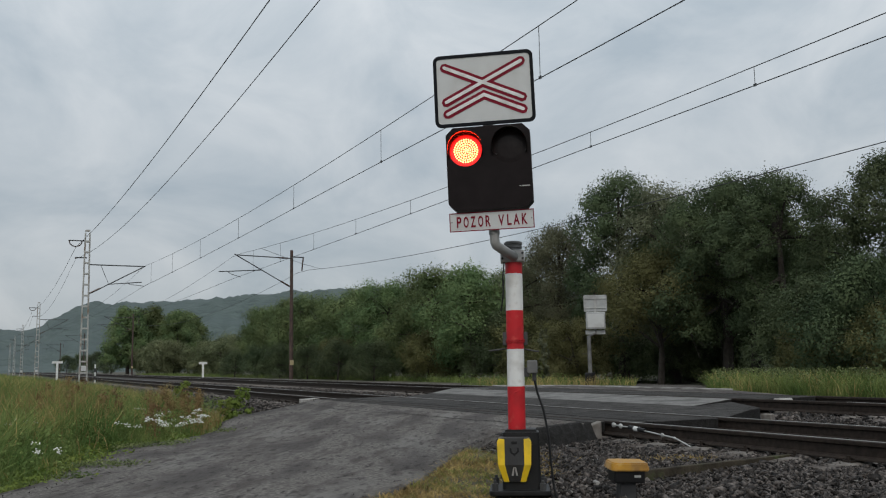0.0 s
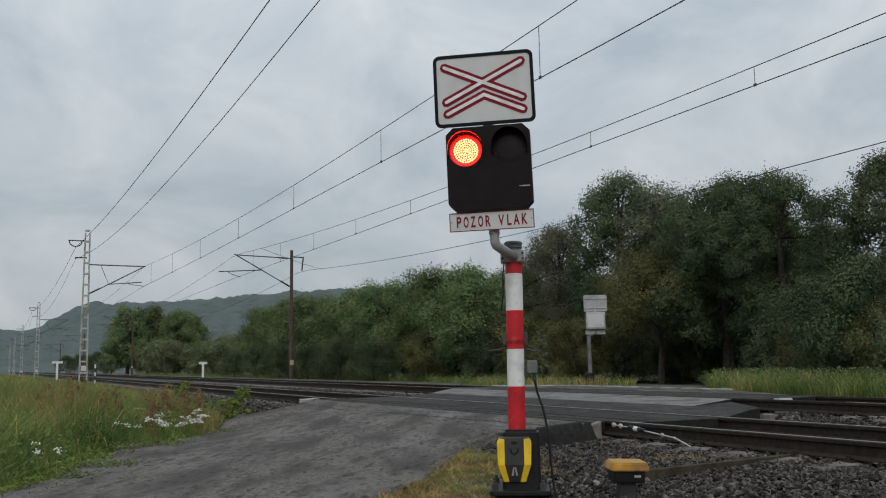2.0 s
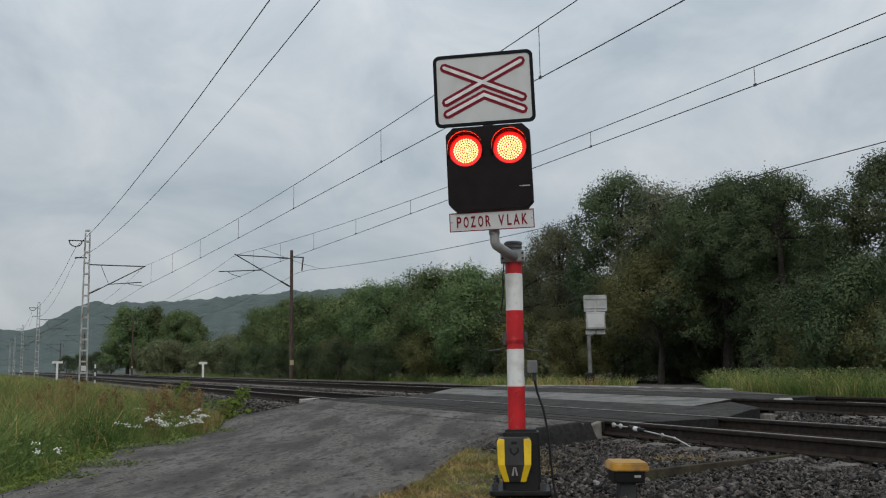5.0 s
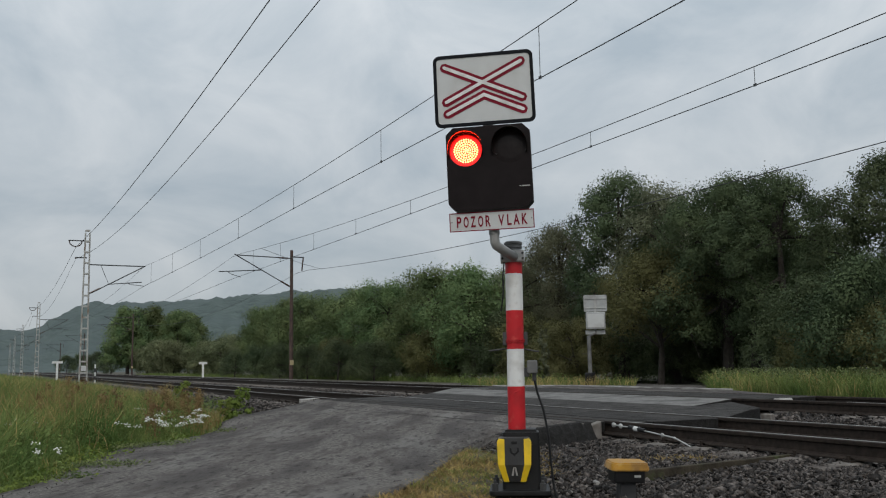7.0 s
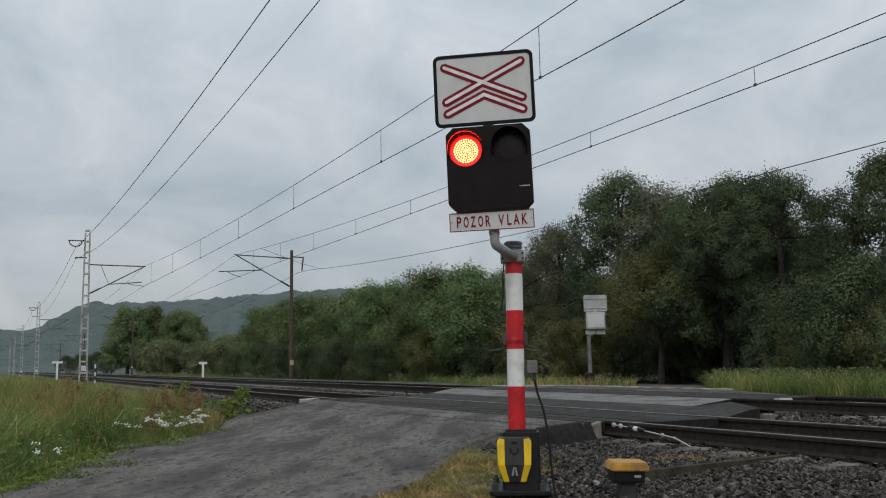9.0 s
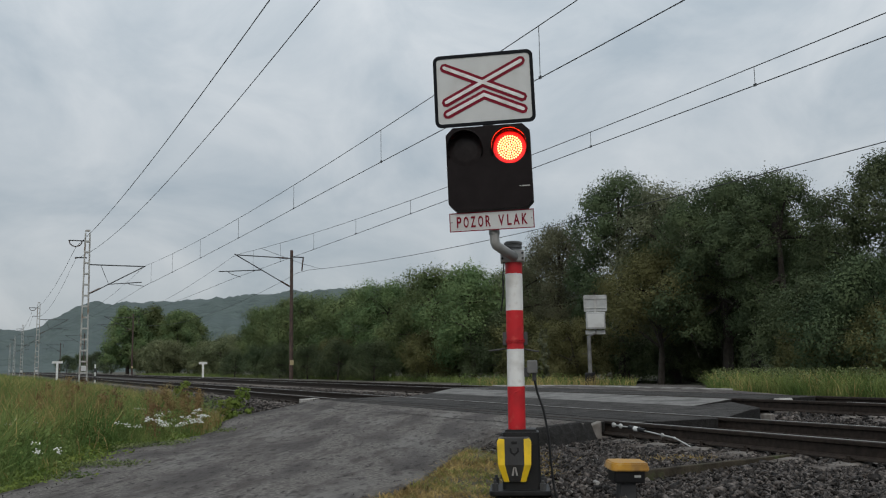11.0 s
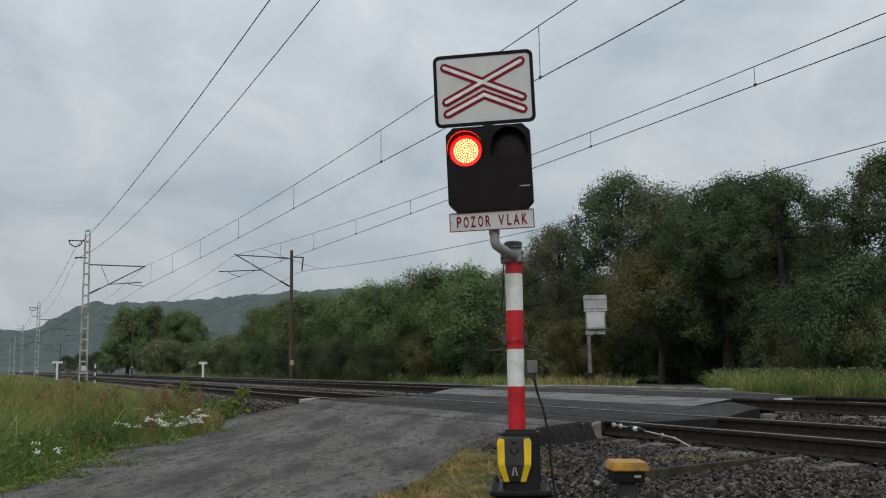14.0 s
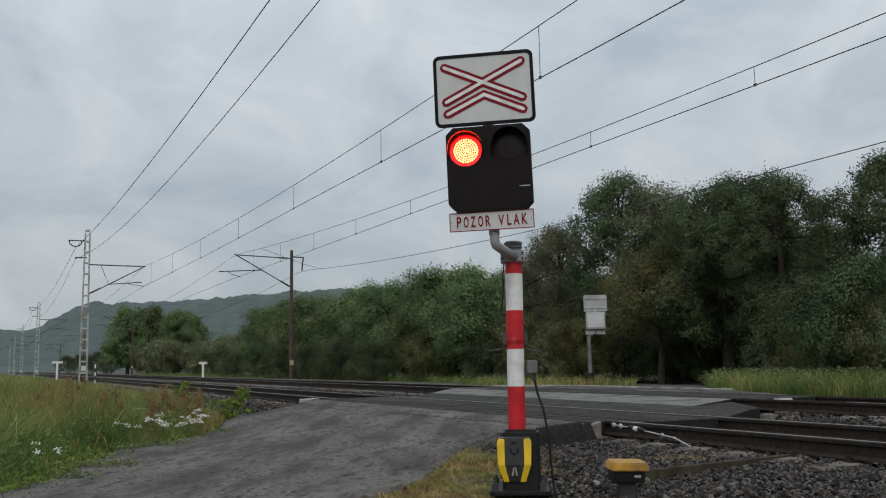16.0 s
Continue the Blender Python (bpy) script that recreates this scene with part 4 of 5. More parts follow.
# ---- overhead line ----
def ladder_mast(y, full=True):
    ob = thing("catenary_mast", pose(4.6, y, -0.3), "pale steel lattice mast carrying the overhead wires", "catenary mast", "lattice masts along the near track")
    H = 8.75
    for sx in (-1, 1):
        for sy in (-1, 1):
            part("leg", tubed([(sx * 0.20, sy * 0.13, 0), (sx * 0.115, sy * 0.10, H)], 0.035, 4), M_MAST, ob)
    for k in range(15):
        z = 0.25 + k * 0.615
        w, dp = 0.20 - 0.085 * z / H, 0.13 - 0.03 * z / H
        b = bmesh.new()
        for sy in (-1, 1):
            box(b, (-w, sy * dp - 0.015, z - 0.045), (w, sy * dp + 0.015, z + 0.045))
        for sx in (-1, 1):
            box(b, (sx * w - 0.012, -dp, z - 0.03), (sx * w + 0.012, dp, z + 0.03))
        part("rung", b, M_MAST, ob)
    part("footing", boxed((-0.4, -0.35, -0.25), (0.4, 0.35, 0.06), 0.03), M_CONC, ob)
    part("number_plate", boxed((-0.13, -0.2, 0.95), (0.13, -0.18, 1.25), 0.005), M_WHITE, ob, "plain pale plate")
    part("top_tube", tubed([(0.1, 0, 6.93), (3.16, 0, 6.92)], 0.034, 8), M_WIRE, ob)
    part("strut", tubed([(0.15, 0, 5.28), (0.6, 0, 5.50), (3.2, 0, 6.95)], 0.030, 8), M_WIRE, ob)
    part("insulator", tubed([(0.15, 0, 5.28), (0.75, 0, 5.60)], 0.05, 8), M_INSUL, ob)
    part("register_arm", tubed([(1.2, 0, 5.84), (3.0, 0, 6.0)], 0.026, 8), M_WIRE, ob)
    part("steady_arm", tubed([(2.2, 0, 5.95), (2.35, 0, 5.86), (3.16, 0, 5.77)], 0.018, 6), M_WIRE, ob)
    part("stay", tubed([(0.75, 0, 6.93), (1.2, 0, 5.84)], 0.016, 6), M_WIRE, ob)
    for z, drop in ((8.27, 0.35), (7.31, 0.07)):
        part("bracket", boxed((-0.62, -0.03, z - 0.03), (0.0, 0.03, z + 0.03), 0.004), M_WIRE, ob)
        if drop > 0.2:
            part("insulator", tubed([(-0.96, 0, z), (-0.93, 0, z - 0.16), (-0.82, 0, z - 0.28), (-0.62, 0, z - drop)], 0.034, 6), M_INSUL, ob)
            part("insulator", tubed([(-0.28, 0, z), (-0.31, 0, z - 0.16), (-0.42, 0, z - 0.28), (-0.62, 0, z - drop)], 0.034, 6), M_INSUL, ob)
            part("bracket", boxed((-1.0, -0.03, z - 0.03), (-0.6, 0.03, z + 0.03), 0.004), M_WIRE, ob)
        else:
            part("insulator", tubed([(-0.6, 0, z), (-0.6, 0, z - drop)], 0.045, 6), M_INSUL, ob)
    return ob


first_mast = ladder_mast(54.4)
for y in (-3.6, 113.0, 171.0, 229.0, 287.0):
    copy_thing(first_mast, pose(4.6, y, -0.3 - 0.15 * (y > 100)))


def brown_mast(y):
    ob = thing("catenary_mast", pose(15.0, y, -0.1), "brown steel tube mast holding the far track's wires", "catenary mast", "brown masts along the far track")
    part("shaft", tubed([(0, 0, 0), (0, 0, 7.36)], 0.115, 10, 0.085), M_BROWN, ob)
    part("footing", boxed((-0.35, -0.35, -0.3), (0.35, 0.35, 0.1), 0.03), M_CONC, ob)
    part("plate", boxed((-0.11, -0.14, 0.90), (0.11, -0.115, 1.16), 0.005), M_PLATE, ob, "small dull ochre plate")
    part("strut", tubed([(-0.08, 0, 5.29), (-0.6, 0, 5.57), (-3.25, 0, 7.02)], 0.030, 8), M_WIRE, ob)
    part("insulator", tubed([(-0.1, 0, 5.30), (-0.65, 0, 5.60)], 0.05, 8), M_INSUL, ob)
    part("top_tube", tubed([(-0.05, 0, 6.90), (-3.2, 0, 6.98)], 0.03, 8), M_WIRE, ob)
    part("insulator", tubed([(-0.2, 0, 6.90), (-0.75, 0, 6.915)], 0.045, 8), M_INSUL, ob)
    part("register_arm", tubed([(-1.75, 0, 6.18), (-4.1, 0, 6.02)], 0.026, 8), M_WIRE, ob)
    part("steady_arm", tubed([(-3.6, 0, 6.03), (-3.4, 0, 5.9), (-2.9, 0, 5.76)], 0.018, 6), M_WIRE, ob)
    part("bracket", boxed((0.0, -0.03, 6.95), (0.72, 0.03, 7.01), 0.004), M_WIRE, ob)
    part("insulator", tubed([(0.68, 0, 6.96), (0.60, 0, 6.22)], 0.04, 6), M_INSUL, ob)
    return ob


brown_first = brown_mast(49.3)
for y in (-20.7, 113.5, 177.0, 241.0):
    copy_thing(brown_first, pose(15.0, y, -0.1))


def wire(name, xs, zf, y0, y1, r, label, group):
    ys = np.arange(y0, y1 + 0.1, 2.0)
    bm = tubed([(np.interp(y, *xs), y, zf(y)) for y in ys], r, 6)
    ob = new(name, finish(bm, name, M_WIRE, True))
    return tagged(ob, label, "overhead wire", group)


def sag(y, mast, span, top, low):
    """A hanging wire's height; it meets a mast at y = mast, at the height top."""
    u = ((y - mast) % span) / span
    return top - (top - low) * 4 * u * (1 - u)


OH = "overhead wires"
near_c = lambda y: sag(y, 54.4, 58.3, 5.47, 5.29) - 0.085 * float(smooth((24 - y) / 16))
near_m = lambda y: sag(y, 54.4, 58.3, 6.64, 5.98)
far_c = lambda y: sag(y, 49.3, 70.0, 5.60, 5.50)
far_m = lambda y: sag(y, 49.3, 70.0, 6.88, 5.83)
ST = ([-62.2, -3.9, 54.4, 112.7, 171, 229.3, 300], [7.86, 7.66, 7.72, 7.66, 7.86, 7.66, 7.8])
wire("contact_wire", ST, near_c, -10, 290, 0.0085, "dark copper contact wire over the near track", OH)
wire("messenger_wire", ST, near_m, -10, 290, 0.008, "dark sagging messenger wire over the near track", OH)
wire("contact_wire", ([-60, 300], [11.8, 11.8]), far_c, -24, 260, 0.009, "dark copper contact wire over the far track", OH)
wire("messenger_wire", ([-60, 300], [11.8, 11.8]), far_m, -24, 260, 0.0085, "dark sagging messenger wire over the far track", OH)
wire("feeder_wire", ([-60, 300], [4.0, 4.0]), lambda y: sag(y, 54.4, 58.3, 7.62, 6.85), -10, 290, 0.011, "dark feeder wire strung along the lattice masts", OH)
wire("feeder_wire", ([-60, 300], [4.0, 4.0]), lambda y: sag(y, 54.4, 58.3, 6.94, 5.68), -10, 290, 0.008, "thin dark feeder wire strung along the lattice masts", OH)
wire("feeder_wire", ([-60, 300], [15.6, 15.6]), lambda y: sag(y, 49.3, 66.0, 6.12, 4.92), -24, 260, 0.011, "dark feeder wire strung along the brown masts", OH)
far_feed = lambda y: sag(y, 49.3, 66.0, 6.12, 4.92)
jumper = tubed([(11.8, 43.95, far_m(43.95)), (13.0, 44.6, far_m(43.95) - 0.24), (14.4, 45.4, far_feed(46.0) + 0.16), (15.6, 46.0, far_feed(46.0))], 0.009, 6)
tagged(new("jumper_wire", finish(jumper, "jumper_wire", M_WIRE, True)), "thin jumper wire slanting across to the feeder", "overhead wire", OH)
for k in range(-1, 7):
    y = 11.8 + 6.65 * k
    bm = tubed([(np.interp(y, *ST), y, near_c(y)), (np.interp(y, *ST), y, near_m(y))], 0.006, 5)
    box(bm, (np.interp(y, *ST) - 0.012, y - 0.03, near_c(y) - 0.015), (np.interp(y, *ST) + 0.012, y + 0.03, near_c(y) + 0.03))
    tagged(new("dropper", finish(bm, "dropper", M_WIRE)), "thin dropper wire with clamp holding the contact wire", "dropper", "droppers of the overhead line")
for k in range(-1, 8):
    y = 11.28 + 4.88 * k
    bm = tubed([(11.8, y, far_c(y)), (11.8, y, far_m(y))], 0.006, 5)
    box(bm, (11.788, y - 0.03, far_c(y) - 0.015), (11.812, y + 0.03, far_c(y) + 0.03))
    tagged(new("dropper", finish(bm, "dropper", M_WIRE)), "thin dropper wire with clamp holding the contact wire", "dropper", "droppers of the overhead line")


# ---- wooded hill far behind ----
az = np.radians(np.linspace(-40, 75, 460))
rad = np.linspace(450, 1500, 26)
A, RR = np.meshgrid(az, rad)
deg = np.degrees(A)
elev = 2.35 + 1.55 * smooth((deg - 1.6) / 3.6) + 0.95 * smooth((deg - 5) / 17) - 2.0 * smooth((-4 - deg) / 20) + 0.6 * smooth((deg - 25) / 30)
rngh = np.random.default_rng(4)
bumps = rngh.normal(0, 1, A.shape)
bumps = (bumps + np.roll(bumps, 1, 1)) * 1.1
HZ = RR * np.tan(np.radians(elev)) * smooth((RR - 430) / 720) * np.where(RR > 1250, 0.97, 1.0) + bumps * smooth((RR - 500) / 200) - 1.5
i = np.arange(A.size).reshape(A.shape)
f = np.stack([i[:-1, :-1], i[:-1, 1:], i[1:, 1:], i[1:, :-1]], -1).reshape(-1, 4)
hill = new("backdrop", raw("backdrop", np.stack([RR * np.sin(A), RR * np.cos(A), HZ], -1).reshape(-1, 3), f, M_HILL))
tagged(hill, "wooded hill with distance haze in its blue green", "hill", kind="structure")


# ---- trees and bushes ----
def leaf_cloud(rng, lobes, clumps, per, size, clump_r):
    """Leaves in clumps over the shells of lobes (centre, radii), facing outwards and up; returns vertices and faces."""
    C, D = [], []
    for (cx, cy, cz, rx, ry, rz) in lobes:
        d = rng.normal(size=(clumps, 3))
        d /= np.linalg.norm(d, axis=1)[:, None]
        d[:, 2] = np.where(d[:, 2] < -0.5, -d[:, 2], d[:, 2])
        rr = rng.uniform(0.5, 1.05, clumps) ** 0.7
        C.append(np.array([cx, cy, cz]) + d * rr[:, None] * np.array([rx, ry, rz]))
        D.append(d)
    C, D = np.concatenate(C), np.concatenate(D)
    n = len(C) * per
    g = np.clip(rng.normal(size=(n, 3)), -1.7, 1.7)
    axis = D * 0.6 + (0, 0, 0.5) + rng.normal(size=D.shape) * 0.3
    axis /= np.linalg.norm(axis, axis=1)[:, None]
    reach = np.repeat(rng.uniform(0.6, 1.25, len(C)), per)[:, None] * clump_r
    P = np.repeat(C, per, 0) + g * reach * 0.75 + np.repeat(axis, per, 0) * reach * rng.uniform(-1.0, 1.6, n)[:, None]
    P[:, 2] = np.maximum(P[:, 2], 0.05)
    soft = np.repeat(D, per, 0) * 0.9 + g * 0.45 + (0, 0, 0.35) + rng.normal(size=(n, 3)) * 0.28
    soft /= np.linalg.norm(soft, axis=1)[:, None]
    N = soft + rng.normal(size=(n, 3)) * 0.45
    N /= np.linalg.norm(N, axis=1)[:, None]
    u = np.cross(N, rng.normal(size=(n, 3)))
    u /= np.linalg.norm(u, axis=1)[:, None]
    w = np.cross(N, u)
    s = size * rng.uniform(0.6, 1.3, n)[:, None]
    V = np.stack([P - u * s * 0.55, P + u * s * 0.35 - w * s * 0.34, P + u * s * 0.35 + w * s * 0.34], 1).reshape(-1, 3)
    return V, np.arange(n * 3).reshape(-1, 3), np.repeat(soft, 3, 0)


def make_tree(name, seed, h, r, clear, material, label, lobes=14, clumps=34, per=30, size=0.2, clump_r=0.26, category="tree", group="trees and bushes behind the tracks"):
    """A tapered trunk with limbs and a crown of lobes from the height clear up to h, r metres wide each way."""
    rng = np.random.default_rng(seed)
    ob = thing(name, pose(0, 0, 0), label, category, group)
    tb = bmesh.new()
    tr = 0.028 * h
    top = Vector((rng.normal(0, 0.2), rng.normal(0, 0.2), h * 0.8))
    spine = [Vector((0, 0, -0.15)), Vector((rng.normal(0, 0.06), rng.normal(0, 0.06), h * 0.25)), Vector((top.x * 0.7, top.y * 0.7, h * 0.5)), top]
    tube(tb, spine, tr, 8, tr * 0.25)
    L = []
    for k in range(lobes):
        t = (k + 0.5) / lobes
        a = k * 2.4 + rng.uniform(-0.4, 0.4)
        z = clear + (h - clear) * (0.10 + 0.80 * t)
        prof = math.sin(math.pi * (0.16 + 0.78 * t)) ** 0.8
        d = r * prof * rng.uniform(0.40, 0.85)
        lr = r * rng.uniform(0.27, 0.43) * (0.6 + 0.4 * prof)
        c = Vector((math.cos(a) * d, math.sin(a) * d, min(z, h - lr * 0.8)))
        L.append((c.x, c.y, c.z, lr, lr, lr * rng.uniform(0.7, 0.95)))
        s = spine[1].lerp(spine[2], rng.uniform(0, 1)) if z < h * 0.6 else spine[2].lerp(top, 0.6)
        tube(tb, [s, s.lerp(c, 0.5) + Vector((0, 0, 0.15)), c], tr * 0.38, 5, tr * 0.08, cap=False)
        for _ in range(3):
            e = c + Vector(rng.normal(0, lr * 0.55, 3))
            tube(tb, [c, e], tr * 0.1, 4, tr * 0.03, cap=False)
    part("trunk", tb, M_BARK, ob)
    v, f, soft = leaf_cloud(rng, L, clumps, per, size, clump_r)
    c = new("crown", raw("crown", v, f, material, normals=soft))
    c.parent = ob
    return ob


def spread(proto, spots):
    """The first spot takes the thing itself, the others copies: (x, y, turn, scale)."""
    for k, (x, y, turn, s) in enumerate(spots):
        m = pose(x, y, float(ground_z(x, y)) - 0.05, 0, 0, turn)
        ob = proto if k == 0 else copy_thing(proto, m)
        ob.matrix_basis = m
        ob.scale = (s, s, s)


T_OAK = make_tree("tree", 11, 8.2, 3.0, 0.9, M_LEAF[0], "broad dark green leafy tree behind the tracks", lobes=22, clumps=40, per=74, size=0.092, clump_r=0.22)
spread(T_OAK, [(23.0, 24.0, 0, 0.92), (23.0, 16.9, 80, 0.84), (21.8, 12.6, 150, 0.78), (30.0, 34.0, 230, 1.0), (31.0, 21.0, 40, 0.80), (27.5, 15, 300, 0.9)])
T_TALL = make_tree("tree", 23, 9.0, 2.6, 1.9, M_LEAF[0], "tall dark green leafy tree beside the lane", lobes=22, clumps=36, per=66, size=0.09, clump_r=0.2)
spread(T_TALL, [(24.8, 32.2, 0, 1.05), (22.6, 20.9, 130, 0.79), (22.2, 14.6, 60, 0.74), (24.0, 23.6, 210, 0.83)])
T_WILLOW = make_tree("willow", 37, 8.2, 2.8, 0.8, M_LEAF[2], "grey green willow with a loose feathery crown", lobes=25, clumps=38, per=60, size=0.088, clump_r=0.27)
spread(T_WILLOW, [(24.4, 36.6, 0, 0.94), (25.4, 29.5, 100, 1.03), (25.5, 41.5, 280, 0.80)])
T_ROUND = make_tree("tree", 41, 5.9, 2.9, 0.25, M_LEAF[1], "rounded mid green tree hanging low over the verge", lobes=18, clumps=32, per=48, size=0.125)
spread(T_ROUND, [(20.5, 38.0, 0, 0.94), (21.0, 43.5, 70, 1.02), (20.6, 49.0, 140, 0.97), (20.8, 55.0, 220, 0.98), (20.0, 61.0, 300, 1.0), (20.5, 67.5, 30, 1.02), (21.0, 75.0, 100, 1.0),
                 (26.5, 52.0, 190, 1.12), (27.5, 64.0, 260, 1.15), (27.0, 45.0, 330, 1.06), (33.0, 29.0, 150, 1.15), (32.0, 18.0, 250, 1.0), (23.5, 86.0, 85, 1.1)])
T_BUSH = make_tree("bush", 53, 3.3, 2.3, 0.0, M_LEAF[0], "dense dark green bush at the wood's edge", lobes=13, clumps=34, per=58, size=0.075, clump_r=0.2, category="bush")
spread(T_BUSH, [(19.6, 15.4, 0, 1.0), (19.2, 12.2, 90, 1.05), (20.4, 18.0, 180, 0.95), (20.8, 36.0, 45, 0.95), (28.4, 37.6, 200, 1.2), (26.6, 35.0, 20, 0.95), (28.0, 31.4, 240, 1.2), (26.0, 30.6, 70, 0.95), (24.6, 28.6, 190, 0.75), (28.6, 34.4, 15, 1.2), (31.5, 33.0, 110, 1.3), (25.4, 32.6, 260, 0.9), (17.0, 42.0, 100, 0.60), (16.9, 47.0, 20, 0.66), (17.0, 52.5, 160, 0.62), (16.9, 58.0, 250, 0.68), (17.0, 64.0, 310, 0.7), (16.8, 70.0, 60, 0.6), (18.5, 45.0, 130, 0.62), (18.6, 50.5, 30, 0.6), (18.5, 56.0, 200, 0.62), (18.6, 61.5, 280, 0.62), (18.4, 67.5, 340, 0.62), (30.2, 28.0, 0, 1.35), (18.8, 9.6, 300, 1.1),
               (19.0, 170.0, 140, 1.25), (19.0, 195.0, 210, 1.3), (18.5, 225.0, 310, 1.3), (18.0, 262.0, 30, 1.4)])
T_SHRUB = make_tree("bush", 59, 3.0, 2.0, 0.0, M_LEAF[4], "olive green shrub among the dark trees", lobes=13, clumps=30, per=64, size=0.075, clump_r=0.2, category="bush")
spread(T_SHRUB, [(20.6, 33.2, 0, 0.95), (19.6, 41.0, 150, 0.85), (19.0, 52.5, 220, 0.85), (19.4, 17.2, 300, 0.6), (19.0, 13.9, 200, 0.75), (20.6, 29.6, 60, 0.85)])
T_ARCH = make_tree("tree", 61, 4.9, 2.3, 1.7, M_LEAF[4], "olive green tree arching over the lane's dark mouth", lobes=16, clumps=34, per=60, size=0.08, clump_r=0.22)
spread(T_ARCH, [(22.0, 26.4, 0, 1.0), (25.6, 26.8, 130, 1.05)])
T_FIR = make_tree("tree", 67, 9.5, 3.3, 0.0, M_LEAF[1], "dark ragged tree standing far along the line", lobes=26, clumps=30, per=34, size=0.26, clump_r=0.34)
spread(T_FIR, [(18.9, 148.0, 0, 1.10), (22.5, 152.0, 120, 1.16), (26.0, 146.0, 240, 1.06), (29.5, 155.0, 40, 1.08), (36.0, 132.0, 300, 0.92), (33, 108, 70, 0.85)])
T_SCRUB = make_tree("bush", 71, 4.2, 3.0, 0.0, M_LEAF[3], "pale grey green willow scrub beside the track", lobes=13, clumps=28, per=34, size=0.19, clump_r=0.32, category="bush")
spread(T_SCRUB, [(18.6, 112.0, 0, 0.95), (18.2, 104.0, 90, 0.85), (19.0, 92.0, 150, 0.8), (18.6, 83.0, 200, 0.72), (19.2, 120.0, 280, 1.0), (20.0, 135.0, 20, 0.9),
                 (23, 97, 45, 1.0), (23.6, 40.0, 10, 0.7), (23.8, 46.0, 80, 0.75), (24.0, 52.0, 160, 0.75), (23.6, 58.0, 250, 0.8), (23.4, 64.0, 330, 0.8), (23.8, 71.0, 45, 0.8), (24.0, 79.0, 120, 0.85), (28.6, 20, 200, 0.8), (28.5, 42.5, 90, 0.9), (27.0, 39.6, 280, 0.7)])


# ---- grasses, weeds and flowers ----
def blades(name, material, xy, h, wide, seed, label, lean=0.35):
    """Grass: one bent blade at each point."""
    rng = np.random.default_rng(seed)
    n = len(xy)
    z = ground_z(xy[:, 0], xy[:, 1]) - 0.02
    B = np.c_[xy, z]
    hh = h * rng.uniform(0.45, 1.15, n) if np.isscalar(h) else h * rng.uniform(0.7, 1.15, n)
    a = rng.uniform(0, 2 * np.pi, n)
    side = np.c_[np.cos(a), np.sin(a), np.zeros(n)] * wide * rng.uniform(0.6, 1.4, n)[:, None]
    bend = rng.normal(0, lean, (n, 2)) * hh[:, None]
    mid = B + np.c_[bend * 0.3, hh * 0.6]
    tip = B + np.c_[bend, hh]
    V = np.stack([B - side, B + side, mid + side * 0.8, mid - side * 0.8, tip + side * 0.1, tip - side * 0.1], 1).reshape(-1, 3)
    o = np.arange(n)[:, None] * 6
    F = np.concatenate([o + [[0, 1, 2, 3]], o + [[3, 2, 4, 5]]])
    return tagged(new(name, raw(name, V, F, material)), label, "grass", kind="stuff")


def left_limit(y):
    """How far the left verge reaches towards the track."""
    return np.minimum(np.interp(y, ROAD_L[::-1, 1], ROAD_L[::-1, 0]) - 0.12, np.interp(y, [14, 16, 20, 60], [9, 3.6, 4.5, 5.2]))


def scatter(n, x0, x1, y0, y1, keep, seed):
    rng = np.random.default_rng(seed)
    p = np.c_[rng.uniform(x0, x1, n), rng.uniform(y0, y1, n)]
    return p[keep(p[:, 0], p[:, 1])]


def clumpy(p, seed, cut=-0.15):
    """Thins points so that they stand in uneven tufts."""
    rng = np.random.default_rng(seed)
    k = np.sin(p[:, 0] * 3.1 + seed) * np.cos(p[:, 1] * 2.3 - seed) + 0.6 * np.sin(p[:, 0] * 7.3 + p[:, 1] * 5.1)
    return p[k + rng.normal(0, 0.4, len(p)) > cut]


inside = lambda x, y: x < left_limit(y)
pn = np.concatenate([scatter(56000, -3, 5.2, 8.4, 20, inside, 1), scatter(36000, -3, 5.3, 20, 48, inside, 2), scatter(14000, -6, 5.3, 48, 110, inside, 3)])
edge_h = lambda p: np.clip((left_limit(p[:, 1]) - p[:, 0]) / 0.9, 0.22, 1.0) * (0.92 + 0.22 * np.sin(p[:, 0] * 3.7 + 1.3 * np.sin(p[:, 1] * 1.1)) * np.cos(p[:, 1] * 1.6) + 0.12 * np.sin(p[:, 0] * 9 + p[:, 1] * 6))
blades("grass", M_GRASS, pn, 0.50 * edge_h(pn), 0.008, 5, "tall green meadow grass on the verge", 0.5)
pb = np.concatenate([np.random.default_rng(90 + k).normal((x, y), (sx, sy), (n, 2)) for k, (x, y, sx, sy, n) in enumerate(((0.9, 15.4, 0.55, 1.6, 900), (3.0, 15.6, 0.35, 0.9, 900), (3.55, 17.2, 0.3, 0.7, 500), (1.9, 20.0, 0.7, 2.5, 500)))])
pb = pb[inside(pb[:, 0], pb[:, 1])]
blades("grass", M_STALK, pb, 0.66 * np.clip(edge_h(pb), 0.5, 1.1), 0.006, 95, "brown flowering stalks in patches on the verge", 0.25)
pd = clumpy(scatter(30000, -3, 5.2, 9, 40, inside, 7), 2, 0.5)
blades("grass", M_DRY, pd, 0.58 * edge_h(pd), 0.006, 6, "dry yellow stalks among the verge grass")
